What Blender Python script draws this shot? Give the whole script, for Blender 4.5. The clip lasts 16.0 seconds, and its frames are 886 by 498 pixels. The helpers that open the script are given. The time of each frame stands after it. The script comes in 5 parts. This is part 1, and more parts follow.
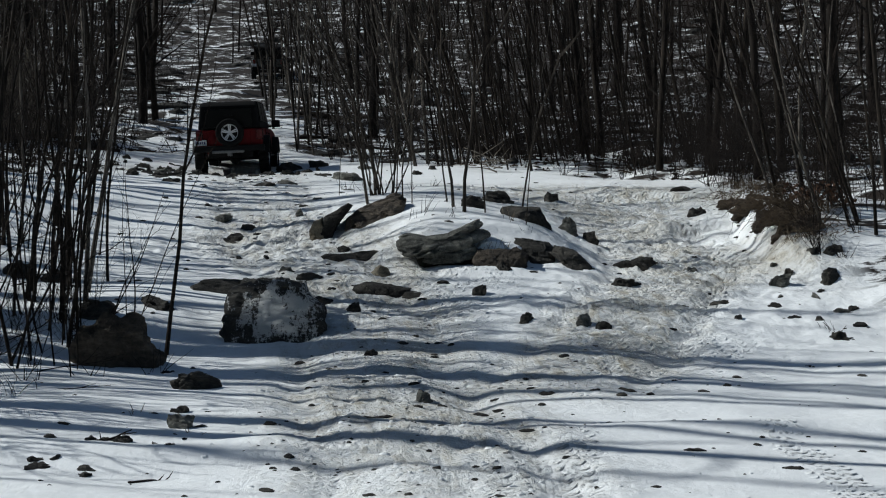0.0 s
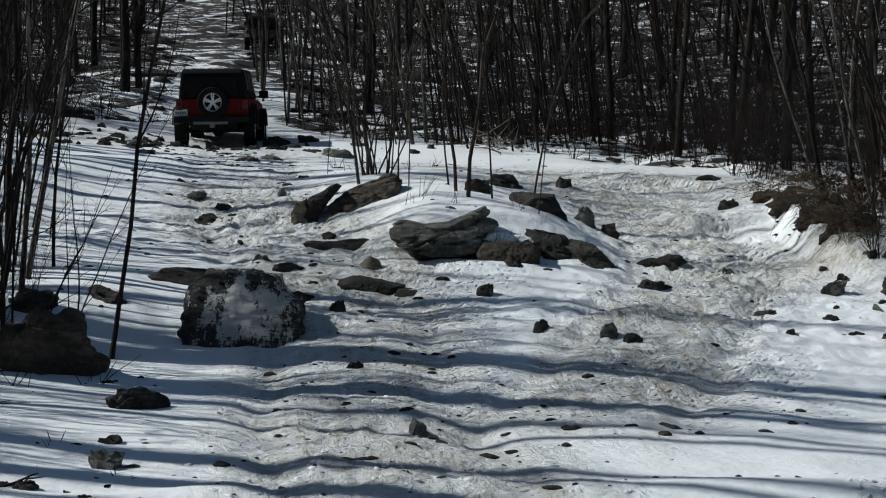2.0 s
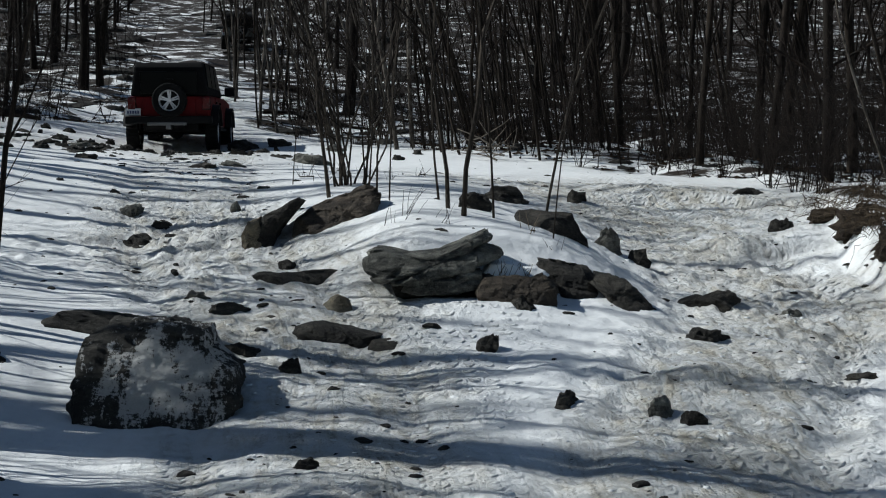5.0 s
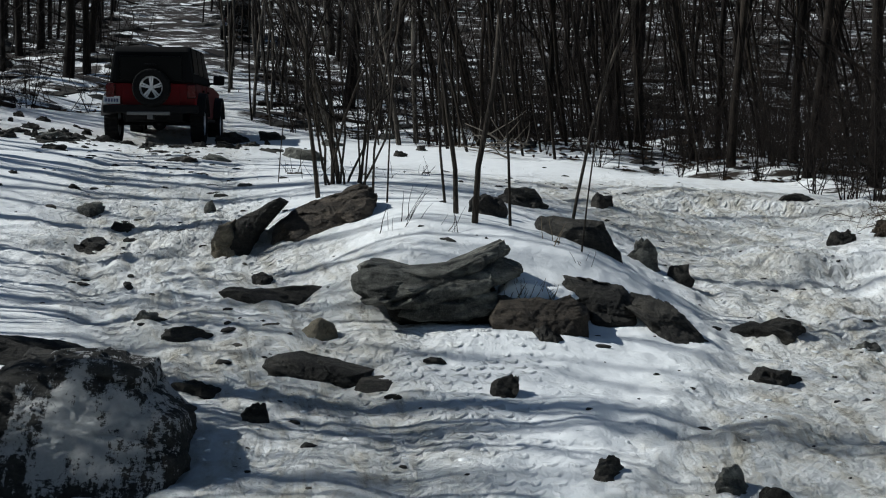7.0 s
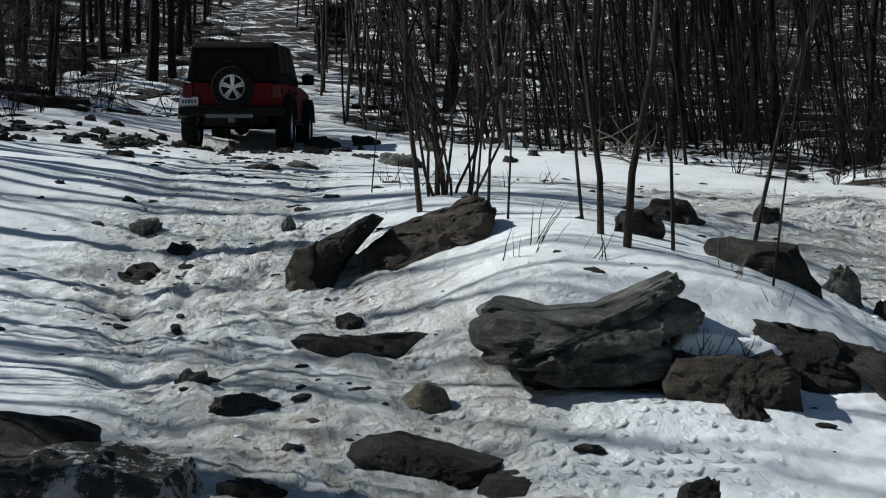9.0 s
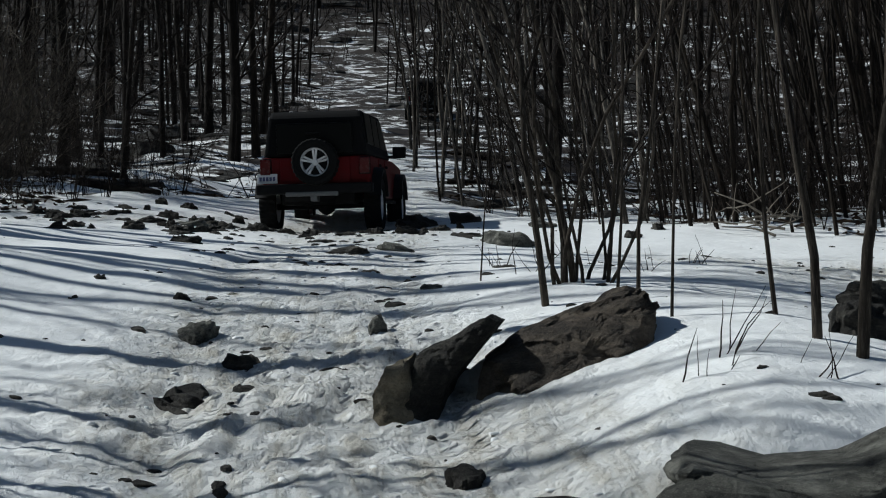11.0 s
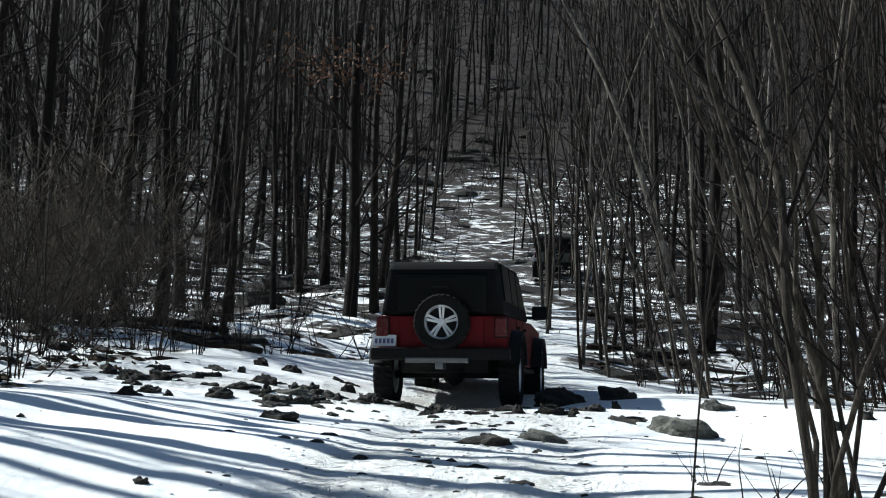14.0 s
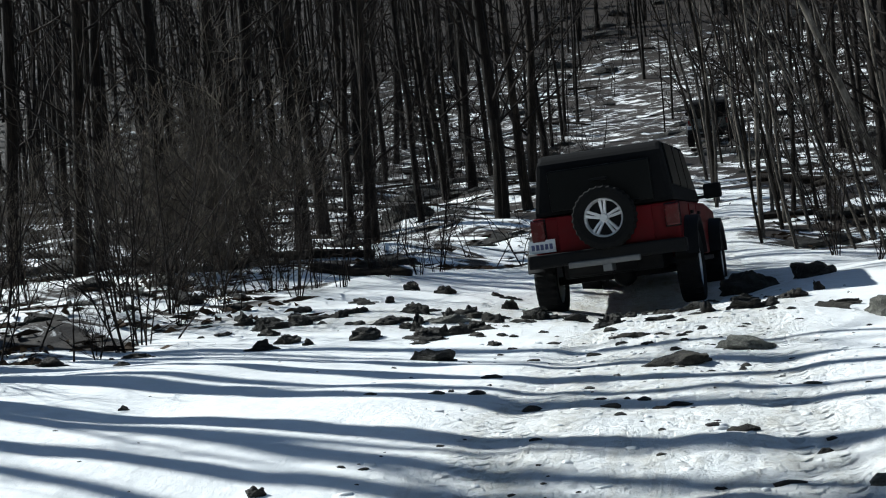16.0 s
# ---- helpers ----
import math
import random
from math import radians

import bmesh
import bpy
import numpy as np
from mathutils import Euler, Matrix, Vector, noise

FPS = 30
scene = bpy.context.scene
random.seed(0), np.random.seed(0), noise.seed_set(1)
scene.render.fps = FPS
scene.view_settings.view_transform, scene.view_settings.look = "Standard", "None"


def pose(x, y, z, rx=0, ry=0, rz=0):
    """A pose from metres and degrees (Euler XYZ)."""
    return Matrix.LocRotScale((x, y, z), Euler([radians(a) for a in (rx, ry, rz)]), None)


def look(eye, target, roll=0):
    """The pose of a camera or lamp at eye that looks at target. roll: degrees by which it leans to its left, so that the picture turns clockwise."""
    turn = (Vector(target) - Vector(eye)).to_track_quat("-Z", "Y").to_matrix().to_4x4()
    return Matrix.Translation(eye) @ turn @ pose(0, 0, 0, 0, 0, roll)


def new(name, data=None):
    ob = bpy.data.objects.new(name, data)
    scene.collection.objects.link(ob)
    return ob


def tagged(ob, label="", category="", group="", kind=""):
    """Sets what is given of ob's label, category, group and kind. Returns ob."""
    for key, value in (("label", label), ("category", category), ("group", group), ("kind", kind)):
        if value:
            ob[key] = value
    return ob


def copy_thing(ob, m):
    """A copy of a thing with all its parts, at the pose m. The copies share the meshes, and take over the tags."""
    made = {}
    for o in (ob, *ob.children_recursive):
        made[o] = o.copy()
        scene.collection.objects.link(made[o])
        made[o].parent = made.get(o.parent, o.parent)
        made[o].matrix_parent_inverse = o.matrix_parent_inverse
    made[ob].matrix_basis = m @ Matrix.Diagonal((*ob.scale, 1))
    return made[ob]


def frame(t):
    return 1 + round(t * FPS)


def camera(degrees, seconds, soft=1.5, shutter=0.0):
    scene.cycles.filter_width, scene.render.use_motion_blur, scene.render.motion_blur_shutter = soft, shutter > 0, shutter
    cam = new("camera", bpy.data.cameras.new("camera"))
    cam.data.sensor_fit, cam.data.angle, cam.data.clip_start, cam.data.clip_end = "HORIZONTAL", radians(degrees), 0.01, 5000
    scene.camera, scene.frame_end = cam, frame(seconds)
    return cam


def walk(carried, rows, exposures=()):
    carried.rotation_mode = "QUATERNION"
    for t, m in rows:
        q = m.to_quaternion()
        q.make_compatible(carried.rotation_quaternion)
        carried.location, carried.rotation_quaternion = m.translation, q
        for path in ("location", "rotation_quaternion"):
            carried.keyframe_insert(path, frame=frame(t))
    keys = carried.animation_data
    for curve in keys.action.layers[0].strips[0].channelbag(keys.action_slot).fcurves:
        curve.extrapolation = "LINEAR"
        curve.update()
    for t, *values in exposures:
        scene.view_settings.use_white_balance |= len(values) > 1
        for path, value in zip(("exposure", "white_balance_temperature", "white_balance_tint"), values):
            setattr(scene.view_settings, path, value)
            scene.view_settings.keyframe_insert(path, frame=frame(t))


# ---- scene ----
EXPOSURES = [(0.0, -.53, 5950, 5), (2.0, -.50, 5950, 5), (9.0, -.39, 5950, 5), (11.5, -.51, 5950, 4), (12.3, -.42, 5900, 4), (12.8, -.14, 5900, 4), (13.6, .53, 5900, 3), (14.5, .52, 5900, 3), (15.0, .22, 5900, 3), (15.5, .3, 5900, 3), (16.0, .3, 5900, 3)]
cam = camera(34.0, 16.0, 1.1)
PATH = [
    (0, (0.169, -0.068, 1.974), (0.126, 4.927, 1.756), 0.03),
    (0.5, (0.134, 0.582, 1.955), (0.091, 5.575, 1.696), 0.94),
    (1, (0.102, 1.259, 1.970), (0.067, 6.251, 1.683), 1.10),
    (1.5, (0.081, 1.908, 1.972), (0.066, 6.900, 1.699), 1.58),
    (2, (0.059, 2.593, 1.974), (0.041, 7.585, 1.690), 1.70),
    (2.5, (0.040, 3.239, 1.976), (0.022, 8.230, 1.671), 1.79),
    (3, (0.034, 3.896, 1.985), (0.029, 8.887, 1.689), 1.61),
    (3.5, (0.018, 4.567, 1.957), (0.051, 9.559, 1.687), 2.21),
    (4, (0.013, 5.246, 1.982), (0.040, 10.239, 1.723), 1.99),
    (6.5, (0.016, 8.325, 2.040), (0.056, 13.318, 1.770), 2.26),
    (7, (-0.011, 8.923, 2.026), (0.008, 13.915, 1.757), 2.87),
    (7.5, (-0.048, 9.473, 2.041), (-0.071, 14.466, 1.786), 2.59),
    (8, (-0.115, 10.193, 2.027), (-0.213, 15.184, 1.753), 2.85),
    (8.5, (-0.178, 11.000, 2.031), (-0.366, 15.990, 1.765), 2.27),
    (9, (-0.313, 11.871, 2.015), (-0.625, 16.854, 1.756), 2.62),
    (11.5, (-0.809, 15.168, 2.084), (-1.565, 20.109, 2.207), -0.04),
    (12, (-0.852, 15.636, 2.143), (-1.644, 20.566, 2.389), -2.15),
    (12.5, (-0.966, 16.193, 2.188), (-1.810, 21.109, 2.532), -2.02),
    (13, (-1.184, 16.637, 2.329), (-2.054, 21.524, 2.930), 0.77),
    (13.5, (-1.404, 17.396, 2.275), (-2.345, 22.279, 2.791), 2.81),
    (14, (-1.634, 18.169, 2.308), (-2.693, 23.028, 2.831), 3.13),
    (14.5, (-1.812, 18.846, 2.364), (-3.089, 23.671, 2.654), 1.37),
    (15, (-1.893, 19.225, 2.452), (-3.335, 24.003, 2.740), -1.00),
    (15.5, (-1.981, 19.639, 2.495), (-3.557, 24.378, 2.726), -2.71),
    (16, (-2.114, 20.165, 2.579), (-3.695, 24.906, 2.737), -4.49),
]
walk(cam, [(t, look(eye, target, roll)) for t, eye, target, roll in PATH], EXPOSURES)

# ---------------------------------------------------------------- sky, sun
world = bpy.data.worlds.new("sky")
scene.world = world
world.use_nodes = True
wn = world.node_tree
sky = wn.nodes.new("ShaderNodeTexSky")
sky.sky_type = "NISHITA"
sky.sun_disc = False
SUN_HIGH, SUN_FROM = radians(38), radians(-79)     # height, and bearing from +y towards +x
sky.sun_elevation, sky.sun_rotation = SUN_HIGH, SUN_FROM
sky.air_density, sky.dust_density = 1.0, 0.4
wn.links.new(sky.outputs["Color"], wn.nodes["Background"].inputs["Color"])
wn.nodes["Background"].inputs["Strength"].default_value = 0.054
lamp = bpy.data.lights.new("sun", "SUN")
lamp.energy, lamp.angle, lamp.color = 5.7, radians(0.55), (1.0, .965, .91)
sun = new("sun", lamp)
towards = Vector((math.sin(SUN_FROM) * math.cos(SUN_HIGH), math.cos(SUN_FROM) * math.cos(SUN_HIGH), math.sin(SUN_HIGH)))
sun.matrix_basis = look(towards * 300, (0, 0, 0))


# ---------------------------------------------------------------- materials
def material(name, rough=.8, metal=0.0):
    m = bpy.data.materials.new(name)
    m.use_nodes = True
    n = m.node_tree
    b = n.nodes["Principled BSDF"]
    b.inputs["Roughness"].default_value, b.inputs["Metallic"].default_value = rough, metal
    return m, n, b


def add(n, kind, **values):
    node = n.nodes.new(kind)
    for k, v in values.items():
        node.inputs[k].default_value = v
    return node


def mapped(n, coords, scale=(1, 1, 1), shift=(0, 0, 0)):
    m = add(n, "ShaderNodeMapping", Scale=scale, Location=shift)
    n.links.new(coords, m.inputs["Vector"])
    return m.outputs["Vector"]


def noised(n, vec, scale, detail=6.0, rough=.6, distort=0.0):
    t = add(n, "ShaderNodeTexNoise", Scale=scale, Detail=detail, Roughness=rough, Distortion=distort)
    n.links.new(vec, t.inputs["Vector"])
    return t.outputs["Fac"]


def graded(n, fac, stops):
    r = n.nodes.new("ShaderNodeValToRGB")
    e = r.color_ramp.elements
    while len(e) < len(stops):
        e.new(.5)
    for s, (p, c) in zip(e, stops):
        s.position, s.color = p, (*c, 1) if len(c) == 3 else c
    n.links.new(fac, r.inputs["Fac"])
    return r.outputs["Color"]


def mixed(n, fac, a, b):
    m = n.nodes.new("ShaderNodeMix")
    m.data_type = "RGBA"
    for sock, v in ((m.inputs["Factor"], fac), (m.inputs["A"], a), (m.inputs["B"], b)):
        if isinstance(v, (int, float)):
            sock.default_value = v
        elif isinstance(v, tuple):
            sock.default_value = (*v, 1)
        else:
            n.links.new(v, sock)
    return m.outputs["Result"]


def summed(n, op, a, b):
    m = n.nodes.new("ShaderNodeMath")
    m.operation = op
    for sock, v in zip(m.inputs, (a, b)):
        if isinstance(v, (int, float)):
            sock.default_value = v
        else:
            n.links.new(v, sock)
    return m.outputs["Value"]


def bumped(n, b, height, strength, distance):
    k = add(n, "ShaderNodeBump", Strength=strength, Distance=distance)
    n.links.new(height, k.inputs["Height"])
    n.links.new(k.outputs["Normal"], b.inputs["Normal"])


def place(n):
    return n.nodes.new("ShaderNodeNewGeometry").outputs["Position"]


def local(n):
    return n.nodes.new("ShaderNodeTexCoord").outputs["Object"]


def attribute(n, name):
    a = n.nodes.new("ShaderNodeAttribute")
    a.attribute_name = name
    return a.outputs["Fac"]


def snow_ground():
    m, n, b = material("snow_ground", .65)
    p = place(n)
    dirt_shade, wood = attribute(n, "dirt_shade"), attribute(n, "wood")
    along = n.nodes.new("ShaderNodeAttribute")
    along.attribute_name = "wheelway"
    way = along.outputs["Vector"]
    fine, mid, big = noised(n, p, 30, 7, .7), noised(n, p, 5.0, 8, .68, .3), noised(n, p, 1.0, 5, .6)
    drag = noised(n, mapped(n, way, (5.5, 1.3, 1)), 1.0, 9, .72, .6)
    snow = mixed(n, graded(n, mid, [(.35, (0, 0, 0)), (.68, (1, 1, 1))]), (.87, .875, .87), (.79, .795, .785))
    # wheels have dragged sand and soil along the track
    smear = summed(n, "MULTIPLY", dirt_shade, graded(n, summed(n, "ADD", summed(n, "MULTIPLY", drag, .62), summed(n, "MULTIPLY", mid, .38)), [(.47, (0, 0, 0)), (.62, (1, 1, 1))]))
    col = mixed(n, summed(n, "MULTIPLY", smear, .75), snow, (.48, .415, .29))
    haze = summed(n, "MULTIPLY", dirt_shade, graded(n, big, [(.38, (0, 0, 0)), (.62, (1, 1, 1))]))
    col = mixed(n, summed(n, "MULTIPLY", haze, .36), col, (.57, .50, .37))
    # bare spots worn down to soil and grit
    worn = summed(n, "MULTIPLY", summed(n, "MULTIPLY", dirt_shade, graded(n, big, [(.40, (.25, .25, .25)), (.60, (1, 1, 1))])), graded(n, summed(n, "ADD", summed(n, "MULTIPLY", drag, .55), summed(n, "MULTIPLY", fine, .45)), [(.545, (0, 0, 0)), (.60, (1, 1, 1))]))
    col = mixed(n, summed(n, "MULTIPLY", worn, .85), col, graded(n, fine, [(.35, (.045, .036, .025)), (.65, (.22, .185, .13))]))
    # fallen leaves and bare soil among the trees
    litter = graded(n, noised(n, mapped(n, p, (1.0, 1.0, 2.2)), 60, 4, .8), [(.3, (.007, .0048, .0032)), (.6, (.028, .019, .012)), (.8, (.085, .058, .036))])
    spots = summed(n, "ADD", summed(n, "MULTIPLY", noised(n, mapped(n, p, (.55, 1.3, 1.3)), 1.15, 9, .70, .8), .75), summed(n, "MULTIPLY", big, .25))
    bare = graded(n, summed(n, "ADD", spots, summed(n, "MULTIPLY", summed(n, "SUBTRACT", wood, .5), .09)), [(.495, (0, 0, 0)), (.53, (1, 1, 1))])
    col = mixed(n, summed(n, "MULTIPLY", bare, graded(n, wood, [(.04, (0, 0, 0)), (.25, (1, 1, 1))])), col, litter)
    n.links.new(col, b.inputs["Base Color"])
    b.inputs["Specular IOR Level"].default_value = .3
    lumps = add(n, "ShaderNodeTexVoronoi", Scale=13.0, Randomness=1.0)
    n.links.new(mapped(n, p, (1, 1.1, 1)), lumps.inputs["Vector"])
    h = summed(n, "ADD", summed(n, "ADD", summed(n, "MULTIPLY", mid, .55), summed(n, "MULTIPLY", fine, .2)), summed(n, "MULTIPLY", summed(n, "SUBTRACT", 1.0, lumps.outputs["Distance"]), .22))
    h = summed(n, "ADD", h, summed(n, "MULTIPLY", drag, .5))
    h = summed(n, "MULTIPLY", h, summed(n, "ADD", .11, summed(n, "MULTIPLY", dirt_shade, 1.15)))
    # blocks pressed by the tyres: rows across the wheel way, set off from side to side
    parts = n.nodes.new("ShaderNodeSeparateXYZ")
    n.links.new(way, parts.inputs[0])
    u, v = parts.outputs["X"], parts.outputs["Y"]
    wob = summed(n, "MULTIPLY", mid, 7.0)
    side = summed(n, "SINE", summed(n, "ADD", summed(n, "MULTIPLY", u, 42.0), wob), 0)
    row = summed(n, "SINE", summed(n, "ADD", summed(n, "ADD", summed(n, "MULTIPLY", v, 50.0), wob), summed(n, "MULTIPLY", side, 1.1)), 0)
    blocks = summed(n, "MAXIMUM", summed(n, "MULTIPLY", row, summed(n, "ADD", side, .6)), 0.0)
    h = summed(n, "ADD", h, summed(n, "MULTIPLY", blocks, summed(n, "MULTIPLY", summed(n, "MULTIPLY", attribute(n, "tread"), graded(n, noised(n, p, 2.2, 5, .6), [(.40, (0, 0, 0)), (.55, (1, 1, 1))])), .38)))
    bumped(n, b, h, 1.0, .15)
    return m


def stone(name, dark, mid, light, snowy=0.0, band=1.0, moss=.5):
    m, n, b = material(name, .8)
    p = local(n)
    info = n.nodes.new("ShaderNodeObjectInfo")
    shift = n.nodes.new("ShaderNodeVectorMath")
    n.links.new(p, shift.inputs[0])
    n.links.new(info.outputs["Location"], shift.inputs[1])
    v = shift.outputs["Vector"]
    lay = add(n, "ShaderNodeMapping", Rotation=(.2, .32, 0), Scale=(1.6, 1.6, 11 * band))
    n.links.new(v, lay.inputs["Vector"])
    beds = noised(n, lay.outputs["Vector"], 1.0, 9, .68, .5)
    blot = noised(n, v, 2.4, 6, .62, .4)
    knobs = noised(n, v, 13, 8, .72, .3)
    grain = noised(n, v, 42, 7, .75)
    grit = noised(n, v, 130, 4, .8)
    col = graded(n, summed(n, "ADD", summed(n, "MULTIPLY", beds, .55), summed(n, "MULTIPLY", blot, .45)), [(.37, dark), (.5, mid), (.63, light)])
    col = mixed(n, summed(n, "MULTIPLY", graded(n, knobs, [(.52, (0, 0, 0)), (.66, (1, 1, 1))]), .55), col, light)
    col = mixed(n, summed(n, "MULTIPLY", graded(n, knobs, [(.34, (1, 1, 1)), (.46, (0, 0, 0))]), .7), col, tuple(k * .4 for k in dark))
    col = mixed(n, summed(n, "MULTIPLY", graded(n, grain, [(.46, (0, 0, 0)), (.68, (1, 1, 1))]), .5), col, tuple(k * .5 for k in dark))
    col = mixed(n, summed(n, "MULTIPLY", graded(n, grit, [(.54, (0, 0, 0)), (.66, (1, 1, 1))]), .4), col, light)
    lichen = noised(n, v, 8.5, 7, .7, .3)
    col = mixed(n, summed(n, "MULTIPLY", graded(n, lichen, [(.60, (0, 0, 0)), (.66, (1, 1, 1))]), moss), col, (.17, .175, .135))
    col = mixed(n, summed(n, "MULTIPLY", info.outputs["Random"], .35), col, tuple(k * .6 for k in mid))
    if snowy:
        # wind-packed snow sticking to the middle of the face
        far = add(n, "ShaderNodeVectorMath")
        far.operation = "LENGTH"
        n.links.new(mapped(n, p, (1.9, .2, 2.6), (-.12, 0, -.12)), far.inputs[0])
        ragged = summed(n, "ADD", far.outputs["Value"], summed(n, "MULTIPLY", summed(n, "SUBTRACT", noised(n, mapped(n, v, (1.9, 1, .7)), 4.5, 10, .76), .5), 3.6))
        crumbs = noised(n, mapped(n, v, (.8, 1, 1.6)), 19, 8, .8)
        ragged = summed(n, "ADD", ragged, summed(n, "MULTIPLY", summed(n, "SUBTRACT", crumbs, .5), 2.2))
        col = mixed(n, graded(n, ragged, [(snowy, (1, 1, 1)), (snowy + .16, (0, 0, 0))]), col, mixed(n, grain, (.80, .80, .79), (.50, .49, .46)))
    n.links.new(col, b.inputs["Base Color"])
    b.inputs["Specular IOR Level"].default_value = .3
    bumped(n, b, summed(n, "ADD", summed(n, "ADD", summed(n, "MULTIPLY", beds, .6), summed(n, "MULTIPLY", knobs, .8)), summed(n, "ADD", summed(n, "MULTIPLY", grain, .4), summed(n, "MULTIPLY", grit, .15))), 1.0, .10)
    return m


def bark(name, dark, light, scale=1.0):
    m, n, b = material(name, .9)
    p = local(n)
    info = n.nodes.new("ShaderNodeObjectInfo")
    f = noised(n, mapped(n, p, (26 * scale, 26 * scale, 4 * scale)), 1.0, 8, .7)
    g = noised(n, p, 1.3, 5, .6)
    col = graded(n, f, [(.3, tuple(k * .35 for k in dark)), (.5, dark), (.74, light)])
    col = mixed(n, summed(n, "MULTIPLY", graded(n, g, [(.5, (0, 0, 0)), (.64, (1, 1, 1))]), .5), col, light)
    col = mixed(n, summed(n, "MULTIPLY", info.outputs["Random"], .5), col, dark)
    n.links.new(col, b.inputs["Base Color"])
    b.inputs["Specular IOR Level"].default_value = .2
    bumped(n, b, f, .8, .02)
    return m


def plain(name, colour, rough=.5, metal=0.0, coat=0.0, worn=.25, scale=14.0, shine=.5):
    m, n, b = material(name, rough, metal)
    p = local(n)
    f = noised(n, p, scale, 6, .65)
    n.links.new(mixed(n, summed(n, "MULTIPLY", graded(n, f, [(.42, (0, 0, 0)), (.7, (1, 1, 1))]), worn), colour, tuple(k * .5 + .012 for k in colour)), b.inputs["Base Color"])
    n.links.new(summed(n, "ADD", rough - .08, summed(n, "MULTIPLY", f, .2)), b.inputs["Roughness"])
    b.inputs["Coat Weight"].default_value = coat
    b.inputs["Specular IOR Level"].default_value = shine
    b.inputs["Coat Roughness"].default_value = .12
    return m


SNOW = snow_ground()
ROCK = stone("grey_gneiss", (.020, .020, .017), (.145, .141, .120), (.42, .41, .35))
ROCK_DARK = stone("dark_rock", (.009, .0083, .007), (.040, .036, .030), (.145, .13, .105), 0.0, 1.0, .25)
ROCK_BROWN = stone("brown_rock", (.016, .0125, .009), (.085, .066, .048), (.24, .19, .14), 0.0, .8, .15)
ROCK_TAN = stone("tan_rock", (.10, .08, .05), (.30, .25, .17), (.48, .42, .31), 0.0, .4, .2)
ROCK_SNOWY = stone("rock_with_snow", (.016, .015, .013), (.05, .046, .039), (.13, .12, .10), .66)
ROCK_DUSTED = stone("mossy_rock", (.012, .011, .010), (.04, .037, .032), (.11, .10, .085))
BARK_DARK = bark("dark_bark", (.0088, .0063, .0044), (.038, .028, .020))
BARK = bark("grey_brown_bark", (.0125, .0092, .0064), (.074, .055, .038))
BARK_LEDGE = bark("grey_ledge_bark", (.030, .024, .018), (.17, .14, .11), 1.4)
BARK_PALE = bark("pale_sapling_bark", (.05, .042, .034), (.40, .35, .29), 1.6)
TWIG = bark("twig_bark", (.010, .007, .0055), (.055, .038, .027), 3.0)
PALE_TWIG = bark("grey_twig_bark", (.05, .040, .031), (.30, .25, .19), 3.0)
LEAF = plain("dead_oak_leaf", (.12, .055, .024), .8, 0, 0, .5, 30)
STRAW = plain("dead_grass", (.15, .115, .07), .85, 0, 0, .6, 30)
DEADWOOD = plain("bleached_deadwood", (.15, .128, .10), .85, 0, 0, .6, 20)
PAINT = plain("dark_red_paint", (.095, .0022, .004), .5, 0, 0, .3, 9, .12)
PAINT_DARK = plain("dark_green_paint", (.02, .026, .024), .35, 0, .6, .3, 9)
BLACK = plain("black_plastic", (.006, .006, .0065), .65, 0, 0, .4, 16, .12)
CLOTH = plain("black_soft_top", (.005, .005, .0055), .85, 0, 0, .4, 22, .12)
RUBBER = plain("tyre_rubber", (.007, .007, .007), .9, 0, 0, .5, 26, .12)
ALLOY = plain("silver_alloy", (.62, .62, .63), .32, .55, 0, .2, 20)
STEEL = plain("dull_steel", (.16, .16, .16), .5, .7, 0, .4, 18)
GLASS = plain("tinted_glass", (.002, .0025, .0025), .3, 0, 0, .1, 5, .1)
LAMP_RED = plain("red_lens", (.07, .0012, .002), .25, 0, .2, .1, 12, .3)
PLATE = plain("number_plate_white", (.62, .63, .64), .45, 0, 0, .2, 20)
PLATE_INK = plain("number_plate_ink", (.06, .07, .16), .5, 0, 0, .2, 20)


# ---------------------------------------------------------------- mesh tools
def mesh_of(name, verts, faces, mat, smooth=True):
    me = bpy.data.meshes.new(name)
    me.from_pydata([tuple(v) for v in verts], [], faces)
    me.materials.append(mat)
    if smooth:
        me.shade_smooth()
    me.update()
    return me


def part(name, shape, mat, parent, label="", smooth=False):
    """Links a bmesh, or a mesh, as one object under a thing or a part."""
    if isinstance(shape, bmesh.types.BMesh):
        me = bpy.data.meshes.new(name)
        shape.to_mesh(me)
        shape.free()
        me.materials.append(mat)
        if smooth:
            me.shade_smooth()
    else:
        me = shape
    ob = new(name, me)
    ob.parent = parent
    if label:
        tagged(ob, label)
    return ob


def thing(name, m, label, category, group="", kind=""):
    ob = new(name)
    ob.matrix_basis = m
    return tagged(ob, label, category, group, kind)


